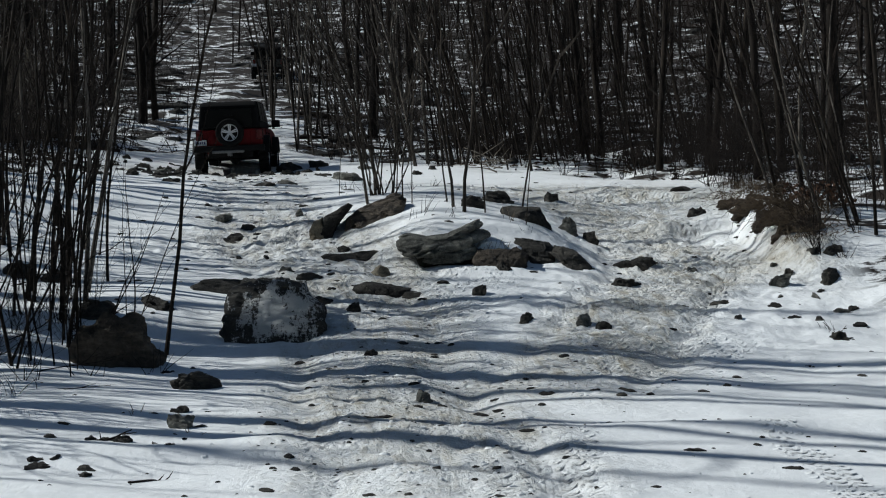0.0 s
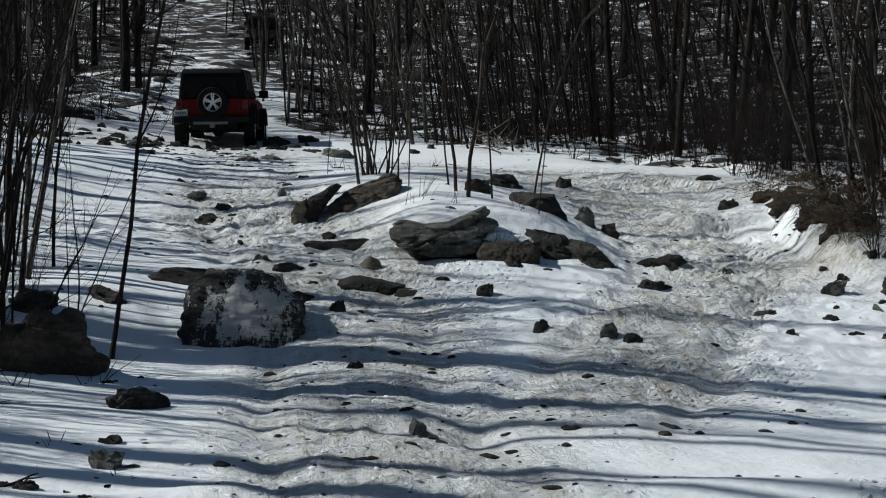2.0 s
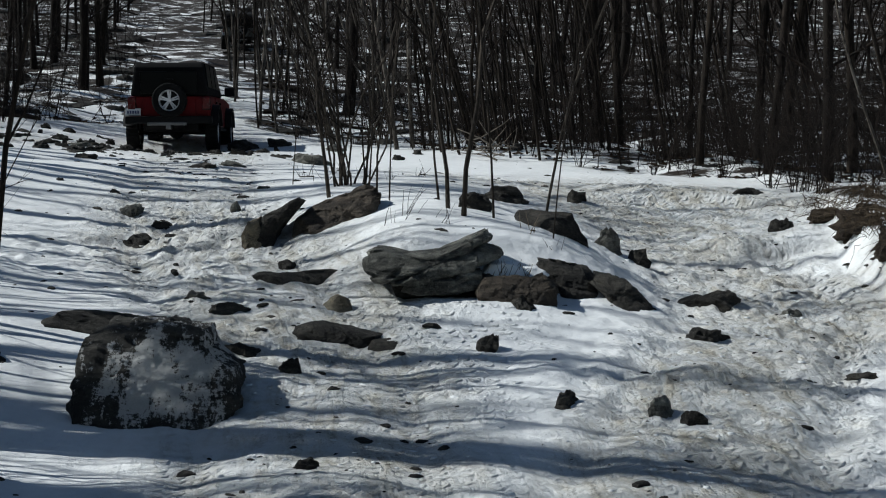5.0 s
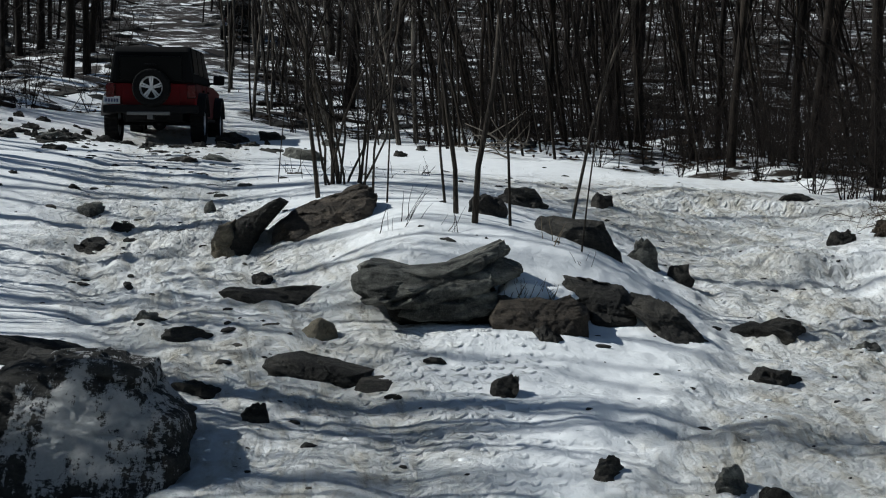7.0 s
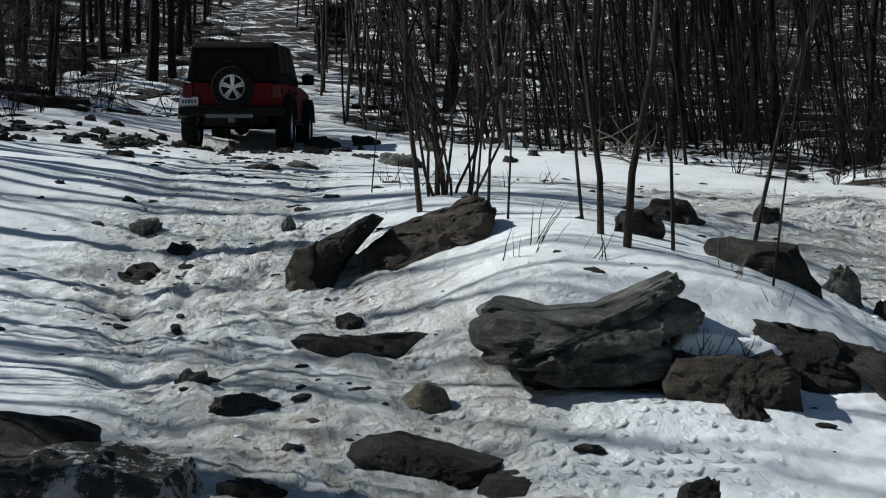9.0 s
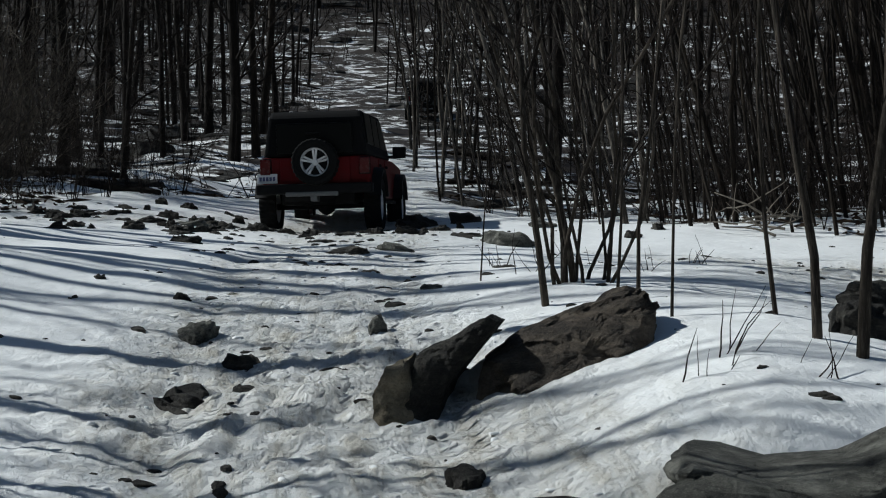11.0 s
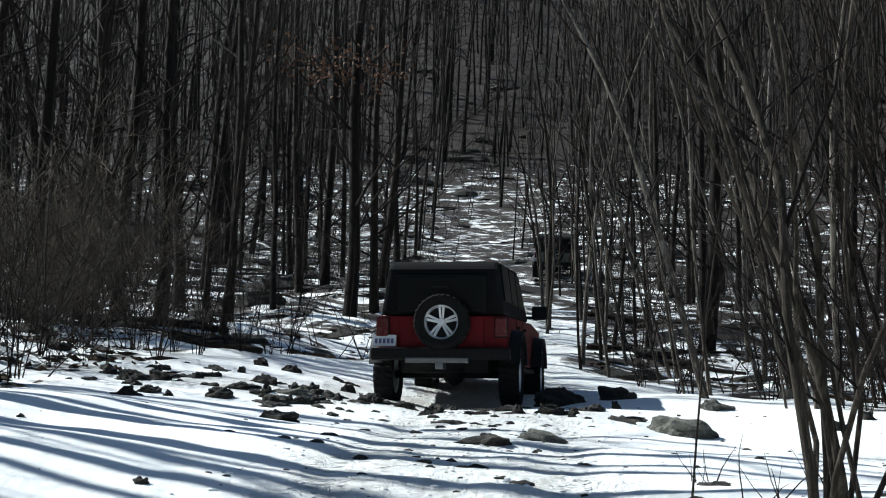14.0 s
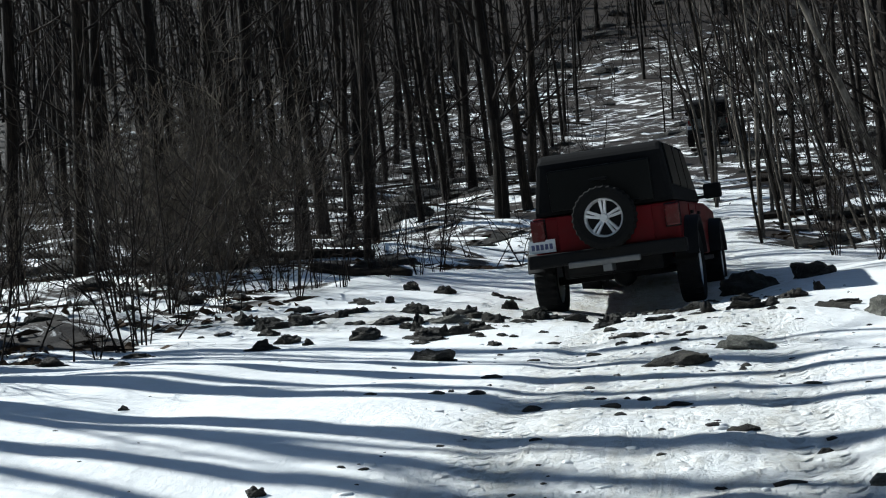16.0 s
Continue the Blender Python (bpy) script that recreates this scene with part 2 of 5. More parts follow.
class Tubes:
    """Gathers tapered tubes into one mesh."""

    def __init__(self):
        self.v, self.f = [], []

    def tube(self, points, radii, sides):
        start = len(self.v)
        n = len(points)
        for i, (p, r) in enumerate(zip(points, radii)):
            way = (points[min(i + 1, n - 1)] - points[max(i - 1, 0)]).normalized()
            a = way.cross(Vector((.31, .95, .05))).normalized()
            c = way.cross(a)
            for k in range(sides):
                t = 2 * math.pi * k / sides
                self.v.append(p + (a * math.cos(t) + c * math.sin(t)) * r)
        for i in range(n - 1):
            for k in range(sides):
                q = start + i * sides
                self.f.append((q + k, q + (k + 1) % sides, q + sides + (k + 1) % sides, q + sides + k))
        self.f.append(tuple(range(start + (n - 1) * sides, start + n * sides)))

    def mesh(self, name, mat):
        return mesh_of(name, self.v, self.f, mat)


def bent(rng, start, way, length, steps, wander, rise=0.0):
    """Points of a wandering line."""
    pts, d, p = [start.copy()], way.normalized(), start.copy()
    for _ in range(steps):
        d = (d + Vector((rng.gauss(0, wander), rng.gauss(0, wander), rng.gauss(0, wander) + rise))).normalized()
        p = p + d * (length / steps)
        pts.append(p)
    return pts


def grow(seed, height, radius, lean=(0, 0), limbs=12, first=.35, spread=.9, twigs=4, wander=.05, sides=7, limb_len=.28, forks=1, splay=.16, stout=.38):
    """Two meshes of a leafless tree: its trunk, and its limbs with twigs."""
    rng = random.Random(seed)
    t, c = Tubes(), Tubes()
    for k in range(forks):
        away = rng.uniform(0, 6.28)
        way = Vector((lean[0] + (splay * rng.uniform(.5, 1.5) * math.cos(away) if forks > 1 else 0), lean[1] + (splay * rng.uniform(.5, 1.5) * math.sin(away) if forks > 1 else 0), 1))
        h, r = height * (1 if k == 0 else rng.uniform(.7, .95)), radius * (1 if k == 0 else rng.uniform(.6, .9))
        off = Vector((0, 0, -.25)) if k == 0 else Vector((math.cos(away) * radius * 1.5, math.sin(away) * radius * 1.5, -.25))
        steps = 11
        pts = bent(rng, off, way, h, steps, wander, .04)
        rad = [r * ((1.25 if i == 0 else 1.0) * (1 - .93 * (i / steps) ** 1.1)) + .003 for i in range(steps + 1)]
        t.tube(pts, rad, sides)
        for j in range(limbs):
            u = first + (1 - first) * (j + rng.random()) / limbs
            i = min(int(u * steps), steps - 1)
            p = pts[i].lerp(pts[i + 1], u * steps - i)
            a = rng.uniform(0, 6.28)
            lw = Vector((math.cos(a) * spread, math.sin(a) * spread, rng.uniform(.35, 1.0)))
            ll = h * limb_len * (1.15 - u) * rng.uniform(.6, 1.3)
            lr = max(rad[i] * rng.uniform(.72, 1.25) * stout, .004)
            lp = bent(rng, p, lw, ll, 5, .16, .07)
            c.tube(lp, [lr * (1 - .85 * q / 5) + .002 for q in range(6)], 4)
            for _ in range(twigs):
                q = rng.randint(1, 4)
                tw = (lp[q + 1] - lp[q]).normalized() + Vector((rng.uniform(-.9, .9), rng.uniform(-.9, .9), rng.uniform(-.3, .8)))
                tp = bent(rng, lp[q].lerp(lp[q + 1], rng.random()), tw, ll * rng.uniform(.25, .55), 3, .18, .05)
                c.tube(tp, [max(lr * .3, .0035), max(lr * .22, .003), .0025, .0015], 3)
    return t, c


# ---------------------------------------------------------------- value noise for the relief
def lattice(i, j, seed):
    h = (i * 374761393 + j * 668265263 + seed * 982451653) & 0xffffffff
    h = ((h ^ (h >> 13)) * 1274126177) & 0xffffffff
    return ((h ^ (h >> 16)) & 0xffff) / 65535.0


def rough_noise(x, y, seed):
    i, j = np.floor(x).astype(np.int64), np.floor(y).astype(np.int64)
    u, v = x - i, y - j
    u, v = u * u * (3 - 2 * u), v * v * (3 - 2 * v)
    a, b = lattice(i, j, seed), lattice(i + 1, j, seed)
    c, d = lattice(i, j + 1, seed), lattice(i + 1, j + 1, seed)
    return (a * (1 - u) + b * u) * (1 - v) + (c * (1 - u) + d * u) * v - .5

# ---------------------------------------------------------------- lie of the land
PROFILE_Y = np.array([-60, 0, 9, 13.8, 16, 18.5, 20.3, 22, 24, 26, 28, 32, 35.6, 40, 46, 52, 60, 80, 100, 122, 170, 235, 480], float)
PROFILE_Z = np.array([.6, .1, -.05, .03, .2, .62, .85, 1.1, 1.42, 1.72, 1.88, 2.07, 2.4, 2.65, 3.3, 4.2, 5.15, 7.8, 12, 19, 42, 74, 92], float)


def slopes(xs, zs):
    d = np.diff(zs) / np.diff(xs)
    m = np.r_[d[0], np.zeros(len(d) - 1), d[-1]]
    for i in range(1, len(d)):
        if d[i - 1] * d[i] > 0:
            m[i] = 2 * d[i - 1] * d[i] / (d[i - 1] + d[i])
    return m


PROFILE_M = slopes(PROFILE_Y, PROFILE_Z)


def profile(y):
    y = np.clip(np.asarray(y, float), PROFILE_Y[0], PROFILE_Y[-1])
    i = np.clip(np.searchsorted(PROFILE_Y, y) - 1, 0, len(PROFILE_Y) - 2)
    h = PROFILE_Y[i + 1] - PROFILE_Y[i]
    t = (y - PROFILE_Y[i]) / h
    return ((2 * t**3 - 3 * t**2 + 1) * PROFILE_Z[i] + (t**3 - 2 * t**2 + t) * h * PROFILE_M[i]
            + (3 * t**2 - 2 * t**3) * PROFILE_Z[i + 1] + (t**3 - t**2) * h * PROFILE_M[i + 1])


def bump(x, y, cx, cy, sx, sy):
    return np.exp(-((x - cx) / sx) ** 2 - ((y - cy) / sy) ** 2)


def ramp(v, a, b):
    t = np.clip((v - a) / (b - a), 0, 1)
    return t * t * (3 - 2 * t)


def lane_left(y):
    return np.interp(y, [0, 10, 14, 18, 21.5, 24.5, 28, 33, 38, 45, 55, 67, 78, 95], [.3, .1, -.6, -1.0, -2.3, -3.1, -3.6, -4.3, -5.0, -6.2, -7.6, -10.0, -12.2, -17])


def lane_right(y):
    return np.interp(y, [0, 10, 14, 17, 20, 22, 24.5, 27, 30, 34], [.3, .4, 1.2, 2.2, 3.2, 3.3, 2.9, 2.0, .4, -2.5])


def in_lane(x, y):
    a = np.exp(-((x - lane_left(y)) / 1.15) ** 4) * (y < 120)
    b = np.exp(-((x - lane_right(y)) / 1.0) ** 4) * ramp(y, 12, 15) * (1 - ramp(y, 30, 33))
    # churned right clearing; its dirty grey also stands in for shadow bands
    c = .8 * bump(x, y, 3.3, 27.3, 2.3, 3.4)
    return np.maximum(np.maximum(a, b), c)


def lie(x, y):
    """Height of the ground without its fine relief."""
    x, y = np.asarray(x, float), np.asarray(y, float)
    z = profile(y)
    z = z + .50 * bump(x, y, .0, 22.4, 1.75, 1.9) + .26 * ramp(y, 19.75, 20.9) * (1 - ramp(y, 20.9, 22.8)) * ramp(x, -1.2, -.1) * (1 - ramp(x, 1.1, 2.3)) + .20 * bump(x, y, -.2, 25.5, 1.8, 2.2)
    z = z - .17 * bump(x, y, -3.2, 23.5, 1.4, 2.6) - .2 * bump(x, y, 2.9, 22.6, 1.2, 3.2)
    z = z + .10 * bump(x, y, 1.35, 16.6, 1.2, .9) - .22 * bump(x, y, -2.9, 16.3, 1.5, 1.6)
    z = z - .12 * bump(x, y, -.6, 18.2, 1.2, 1.3) + .13 * bump(x, y, .35, 19.45, 1.1, .45)
    brink = np.interp(y, [18, 20.5, 22, 24.5, 27], [5.2, 4.72, 4.62, 4.95, 5.6])
    z = z + (.12 * ramp(x, 3.9, 5.2) + .30 * ramp(x, brink - .22, brink + .12)) * ramp(y, 18, 20.4) * (1 - ramp(y, 24, 27.5))
    step = 23.35 - .45 * (x - 3.4) + .18 * np.sin(x * 3.1)
    z = z + .15 * ramp(y, step - .06, step + .10) * (1 - ramp(y, step + .3, step + 2.2)) * ramp(x, 2.7, 3.5) * (1 - ramp(x, 4.9, 5.5))
    step = 26.4 - .30 * (x - 3.4) + .22 * np.sin(x * 2.3)
    z = z + .10 * ramp(y, step - .06, step + .10) * (1 - ramp(y, step + .3, step + 2.2)) * ramp(x, 2.0, 3.2) * (1 - ramp(x, 5.4, 6.2))
    z = z + .04 * (np.maximum(-4.5 - x, 0)) * ramp(y, 14, 30) * (1 - ramp(y, 60, 90)) + .5 * ramp(-x, 5.0, 9.0) * ramp(y, 8, 16) * (1 - ramp(y, 20, 34))
    z = z + .03 * np.maximum(x - 6, 0) * ramp(y, 10, 25)
    z = z - .24 * bump(x, y, -5.4, 37.0, 2.0, 2.6)
    return z


def wooded(x, y):
    """How far a place lies in the wood: 0 in the clearing and on the track, 1 under the trees."""
    edge = np.interp(x, [-60, -16, -11, -8, -5.5, -3, 0, 3, 5.5, 8, 12, 60], [24, 30, 35, 40, 43, 40, 35.6, 33.8, 31, 28, 20, 10])
    w = ramp(y, edge - 1, edge + 3)
    w = np.maximum(w, ramp(-x, 8.5, 11) * ramp(y, 12, 24))
    w = np.maximum(w, ramp(x, 5.0, 6.3) * ramp(y, 14, 18))
    track = np.exp(-((x - lane_left(y)) / 1.6) ** 4) * (1 - ramp(y, 46, 62))
    return w * (1 - .8 * track)


def trodden(x, y):
    """Snow broken up by feet and wheels beside the ledge."""
    q = 1.15 * bump(x, y, 3.2, 20.6, 1.9, 4.4) + .5 * bump(x, y, 3.0, 26.5, 2.4, 2.5) + .7 * bump(x, y, 1.6, 17.3, 1.6, 1.0) + .8 * bump(x, y, -.7, 19.2, .9, 1.3) + .6 * bump(x, y, -1.9, 22.4, 1.0, 1.6) + .85 * bump(x, y, -3.0, 23.2, 1.5, 1.9) + .9 * bump(x, y, -4.6, 21.6, .9, 1.1)
    return np.clip(q, 0, 1.25)


def ridged(x, y, seed):
    return .25 - np.abs(rough_noise(x, y, seed))


def relief(x, y):
    """Fine lie of the snow: soft drifts, churned ruts, hummocks."""
    lane, wood = in_lane(x, y), wooded(x, y)
    near = 1 - ramp(y, 27, 40)
    z = .11 * rough_noise(x * .55, y * .6, 1) + .035 * rough_noise(x * 1.5, y * 1.7, 2) + .014 * rough_noise(x * 3.1, y * 3.6, 21)
    churn = np.clip(lane * (.60 + 1.3 * rough_noise(x * .8, y * .5, 15)), 0, 1.2) * (1 - .6 * ramp(y, 23.5, 26.5))
    loose = trodden(x, y)
    side = x - lane_left(y)
    z = z + churn * (.055 * rough_noise(side * 3.4, y * .6, 22) + .055 * rough_noise(x * 2.3 + y * .3, y * 2.6, 23) + .050 * rough_noise(x * 6.3 + y, y * 6.0 - x, 4) + .030 * ridged(x * 12 - y * 2, y * 10 + x * 2, 27))
    z = z + (churn * .5 + loose) * (.055 * rough_noise(x * 3.3 - y * .4, y * 3.0, 24) + .080 * ridged(x * 5.4 + y, y * 4.6 - x, 25) + .045 * ridged(x * 10 - y * 3, y * 9 + x * 3, 5))
    z = z + (.022 * rough_noise(x * 17 + y * 4, y * 17 - x * 4, 8)) * (.10 + churn + loose)
    off = np.abs(x - lane_left(y)) - .78
    z = z - (.055 - .03 * ramp(y, 22, 25)) * np.exp(-(off / .2) ** 2) * (y > 4) * (y < 60)
    off = np.abs(x - lane_right(y)) - .78
    z = z - .05 * np.exp(-(off / .2) ** 2) * ramp(y, 12, 15) * (1 - ramp(y, 30, 33))
    z = z + .075 * np.exp(-((y - 11.2 - .15 * x - .25 * rough_noise(x * .9, y * 0, 29)) / .35) ** 2) * ramp(rough_noise(x * .4, y * .2, 9), -.35, .1)
    z = z + near * .014 * rough_noise(x * .9 + 3, y * 2.6, 26)
    return z + wood * (.5 * rough_noise(x * .35, y * .45, 6) + .22 * rough_noise(x * 1.1, y * 1.4, 7))


def ground_at(x, y):
    return float(lie(np.array([x]), np.array([y]))[0] + relief(np.array([x], float), np.array([y], float))[0])


def spread_steps(lo, hi, near, grow_by, far_lo, far_hi):
    mid = list(np.arange(lo, hi, near))
    s, p, right = near, mid[-1], []
    while p < far_hi:
        s *= grow_by
        p += s
        right.append(p)
    s, p, left = near, mid[0], []
    while p > far_lo:
        s *= grow_by
        p -= s
        left.append(p)
    return np.array(left[::-1] + mid + right)


def tread_at(x, y):
    """Where tyre marks are printed: along the ruts, and three fresh prints in the foreground."""
    out = np.zeros_like(x)
    for c, near in ((lane_left(y), 9.0), (lane_right(y), 13.0)):
        for side in (-.78, .78):
            out = np.maximum(out, np.exp(-((x - c - side) / .16) ** 6) * ramp(y, near, near + 2) * (1 - ramp(y, 30, 36)) * ramp(rough_noise(x * .7, y * .45, 17), -.12, .12))
    for c in (.55 + .06 * (y - 10), 1.02 + .09 * (y - 10), 2.78):
        out = np.maximum(out, 1.1 * np.exp(-((x - c) / .15) ** 6) * (1 - ramp(y, 11.2, 11.9)))
    for cx, cy, sx, sy in ((.05, 18.2, .6, 1.5), (2.1, 15.4, 1.0, 1.2), (-.2, 15.0, .7, 1.4), (-2.6, 23.4, .8, 1.6), (3.6, 26.8, 1.4, 1.2)):
        out = np.maximum(out, bump(x, y, cx, cy, sx, sy))
    return out


def build_ground():
    xs = spread_steps(-6.5, 5.6, .040, 1.05, -420, 420)
    ys = spread_steps(9.5, 30, .040, 1.028, -160, 460)
    gx, gy = np.meshgrid(xs, ys)
    gz = lie(gx, gy) + relief(gx, gy)
    nx, ny = len(xs), len(ys)
    co = np.stack([gx, gy, gz], -1).reshape(-1, 3)
    i = np.arange(nx * ny).reshape(ny, nx)
    quads = np.stack([i[:-1, :-1], i[:-1, 1:], i[1:, 1:], i[1:, :-1]], -1).reshape(-1, 4)
    me = bpy.data.meshes.new("ground")
    me.vertices.add(len(co))
    me.vertices.foreach_set("co", co.ravel())
    me.loops.add(quads.size)
    me.loops.foreach_set("vertex_index", quads.ravel().astype(np.int32))
    me.polygons.add(len(quads))
    me.polygons.foreach_set("loop_start", np.arange(0, quads.size, 4, dtype=np.int32))
    me.update(calc_edges=True)
    # track dirt; around (2.6, 27) its colour also stands in for shadow bands
    for name, v in (("dirt_shade", np.clip(in_lane(gx, gy) * (.75 + .8 * rough_noise(gx * .5, gy * .4, 11)) + 1.1 * bump(gx, gy, -2.0, 22.0, 1.0, 1.4) + .5 * bump(gx, gy, -3.2, 23.4, 1.2, 1.8) + .8 * bump(gx, gy, 3.6, 20.6, .7, 1.5) + 1.1 * bump(gx, gy, -.9, 19.9, .9, 1.0) + bump(gx, gy, -7.6, 34.4, 1.7, .8) + .9 * bump(gx, gy, -5.3, 36.2, 1.5, 2.0) + 1.2 * bump(gx, gy, 4.9, 20.3, .5, 1.2) + .7 * bump(gx, gy, 2.6, 27.0, 2.6, 3.0) + .8 * bump(gx, gy, -5.3, 38.5, 1.4, 3.0), 0, 1) * ramp(gy, 7, 12) * (1 - .6 * ramp(gy, 45, 60)) * (1 - .35 * ramp(gy, 18.5, 20.5) * (1 - ramp(gx, .5, 1.5)))), ("wood", wooded(gx, gy) * (.55 + .36 * ramp(gy, 44, 54) + .25 * ramp(gy, 60, 90) + 2.6 * ramp(gy, 118, 145) + .12 * ramp(gx, -1.5, 2.5) * ramp(gy, 35, 42) + 0.3 * ramp(-gx - .27 * gy, 0, 10) * ramp(gy, 55, 68))), ("tread", tread_at(gx, gy))):
        a = me.attributes.new(name, "FLOAT", "POINT")
        a.data.foreach_set("value", v.ravel().astype(np.float32))
    way = np.stack([gx - lane_left(gy), gy, 0 * gx], -1)
    a = me.attributes.new("wheelway", "FLOAT_VECTOR", "POINT")
    a.data.foreach_set("vector", way.ravel().astype(np.float32))
    me.materials.append(SNOW)
    me.shade_smooth()
    tagged(new("ground", me), "snow-covered ground with dirty wheel tracks and leaf litter under the trees", "ground", kind="structure")


build_ground()


# ---------------------------------------------------------------- rocks
def rock_mesh(seed, w, d, h, fine=3, flat=.5, corners=11, rough=.07, worn=1.0):
    """A broken, worn rock, w x d x h above the ground, with a buried foot."""
    rng = random.Random(seed)
    bm = bmesh.new()
    for k in range(corners + 9):
        a, e = rng.uniform(0, 6.283), rng.uniform(-1, 1)
        q = math.sqrt(1 - e * e)
        p = Vector((math.cos(a) * q, math.sin(a) * q, e)) * rng.uniform(.78, 1.05)
        p.z = min(p.z, 1 - .55 * flat + .2 * p.x * rng.random())
        bm.verts.new(p)
    res = bmesh.ops.convex_hull(bm, input=bm.verts[:])
    loose = {g for g in (*res["geom_interior"], *res["geom_unused"]) if isinstance(g, bmesh.types.BMVert)}
    bmesh.ops.delete(bm, geom=list(loose), context="VERTS")
    bmesh.ops.subdivide_edges(bm, edges=bm.edges[:], cuts={2: 1, 3: 2, 4: 5, 5: 8}[fine], use_grid_fill=True)
    for _ in range({2: 0, 3: 0, 4: 1, 5: 2}[fine]):
        bmesh.ops.smooth_vert(bm, verts=bm.verts[:], factor=.5 * worn, use_axis_x=True, use_axis_y=True, use_axis_z=True)
    shift = Vector((seed * 3.7, seed * 1.3, seed * 2.1))
    for v in bm.verts:
        p = v.co
        k = rough * (1.1 * noise.fractal(p * 2.4 + shift, .8, 2.2, 5) + .8 * noise.noise(Vector((p.x * 1.1, p.y * 1.1, p.z * 6 + p.x * 1.5)) + shift))
        v.co = p + p.normalized() * k
    top = max(v.co.z for v in bm.verts)
    sx = max(abs(v.co.x) for v in bm.verts)
    sy = max(abs(v.co.y) for v in bm.verts)
    for v in bm.verts:
        v.co = Vector((v.co.x / sx * w / 2, v.co.y / sy * d / 2, (v.co.z / top) * h * (1 if v.co.z > 0 else .8)))
    me = bpy.data.meshes.new("rock")
    bm.to_mesh(me)
    bm.free()
    me.shade_smooth()
    me.set_sharp_from_angle(angle=radians(24))
    return me


def rock(name, x, y, w, d, h, label, mat, seed, turn=0.0, tilt=(0, 0), sink=.0, flat=.5, fine=3, corners=11, group="", rough=.07):
    me = rock_mesh(seed, w, d, h, fine, flat, corners, rough)
    me.materials.append(mat)
    ob = new(name, me)
    ob.matrix_basis = pose(x, y, min(ground_at(x, y), ground_at(x, y - .4 * d)) - sink - .01, tilt[0], tilt[1], turn)
    return tagged(ob, label, "rock", group)


def face_rock(name, outline, y0, depth, label, mat, seed, lean=0.0, dip=0.0, group="", bulge=.10, beds=4.0, step=.06, chips=.10, turn=0.0):
    """A block of bedded rock that shows a broken front face: its outline (x, z) seen from -y, drawn back by depth."""
    cx, cz = sum(p[0] for p in outline) / len(outline), sum(p[1] for p in outline) / len(outline)
    n, m = 144, len(outline)
    edge = []
    for k in range(n):
        u = k * m / n
        i, f = int(u), u - int(u)
        a, b = outline[i], outline[(i + 1) % m]
        edge.append((a[0] + (b[0] - a[0]) * f - cx, a[1] + (b[1] - a[1]) * f - cz))
    rows = [(q, bulge * (q ** 4)) for q in np.linspace(.04, .97, 20)] + [(1.0, bulge + depth * t) for t in np.linspace(.04, .8, 10)] + [(.93, bulge + depth * .93), (.75, bulge + depth)]
    low = min(q[1] for q in outline)
    shift = Vector((seed * 5.1, seed * 2.3, seed * 1.7))
    verts, faces = [], []
    for q, back in rows:
        for ex, ez in edge:
            x, z = ex * q, ez * q
            p = Vector((x, back + lean * (z + cz - low), z))
            w = p * 1.7 + shift
            layer = (z - dip * x) * beds + .45 * noise.noise(w * .8) + seed * .37
            f = layer - math.floor(layer)
            proud = random.Random(seed * 131 + math.floor(layer)).uniform(-1, 1)
            groove = max(0.0, 1 - min(f, 1 - f) / .10)
            near = noise.voronoi(w)[1][0]
            facet = (w - near).dot(noise.noise_vector(near * 3.7))
            near = noise.voronoi(w * 2.3)[1][0]
            chip = (w * 2.3 - near).dot(noise.noise_vector(near * 2.9))
            out = Vector((x * .5, -.9 if q < .98 else -.1, z * .5)).normalized()
            inner = min(1, q * 1.5)
            p += out * ((chips * facet + .35 * chips * chip) * inner + step * (.5 * proud - .55 * groove) * inner + .026 * noise.fractal(w * 3.4, .75, 2.1, 5))
            verts.append((p.x, p.y, p.z))
    for r in range(len(rows) - 1):
        for k in range(n):
            q = r * n
            faces.append((q + k, q + (k + 1) % n, q + n + (k + 1) % n, q + n + k))
    faces.append(tuple(range(n))[::-1])
    faces.append(tuple(range((len(rows) - 1) * n, len(rows) * n)))
    me = bpy.data.meshes.new(name)
    me.from_pydata(verts, [], faces)
    bm = bmesh.new()
    bm.from_mesh(me)
    bmesh.ops.recalc_face_normals(bm, faces=bm.faces[:])
    bm.to_mesh(me)
    bm.free()
    me.materials.append(mat)
    me.shade_smooth()
    me.set_sharp_from_angle(angle=radians(26))
    ob = new(name, me)
    ob.matrix_basis = pose(cx, y0, cz, 0, 0, turn)
    return tagged(ob, label, "rock", group)


LEDGE = "rocks of the snowy ledge"
face_rock("boulder", [(-.56, 1.12), (-.60, 1.26), (-.54, 1.31), (-.26, 1.26), (.06, 1.30), (.35, 1.43), (.45, 1.48), (.52, 1.37), (.64, 1.33), (.65, 1.27), (.51, 1.20), (.30, 1.13), (.08, 1.06), (-.14, .99), (-.30, .99), (-.45, 1.04)],
          19.42, .85, "large grey bedded boulder with snow behind its crest", ROCK, 3, .75, .40, LEDGE, .10, 3.4, .08, .17)
face_rock("boulder", [(-.30, .93), (-.24, 1.03), (-.05, 1.09), (.20, 1.13), (.46, 1.15), (.48, 1.04), (.40, .97), (.14, .92), (-.12, .90)],
          19.50, .60, "grey slab of rock bedded under the large boulder", ROCK, 14, .25, .15, LEDGE, .06, 3.0, .05, .13)
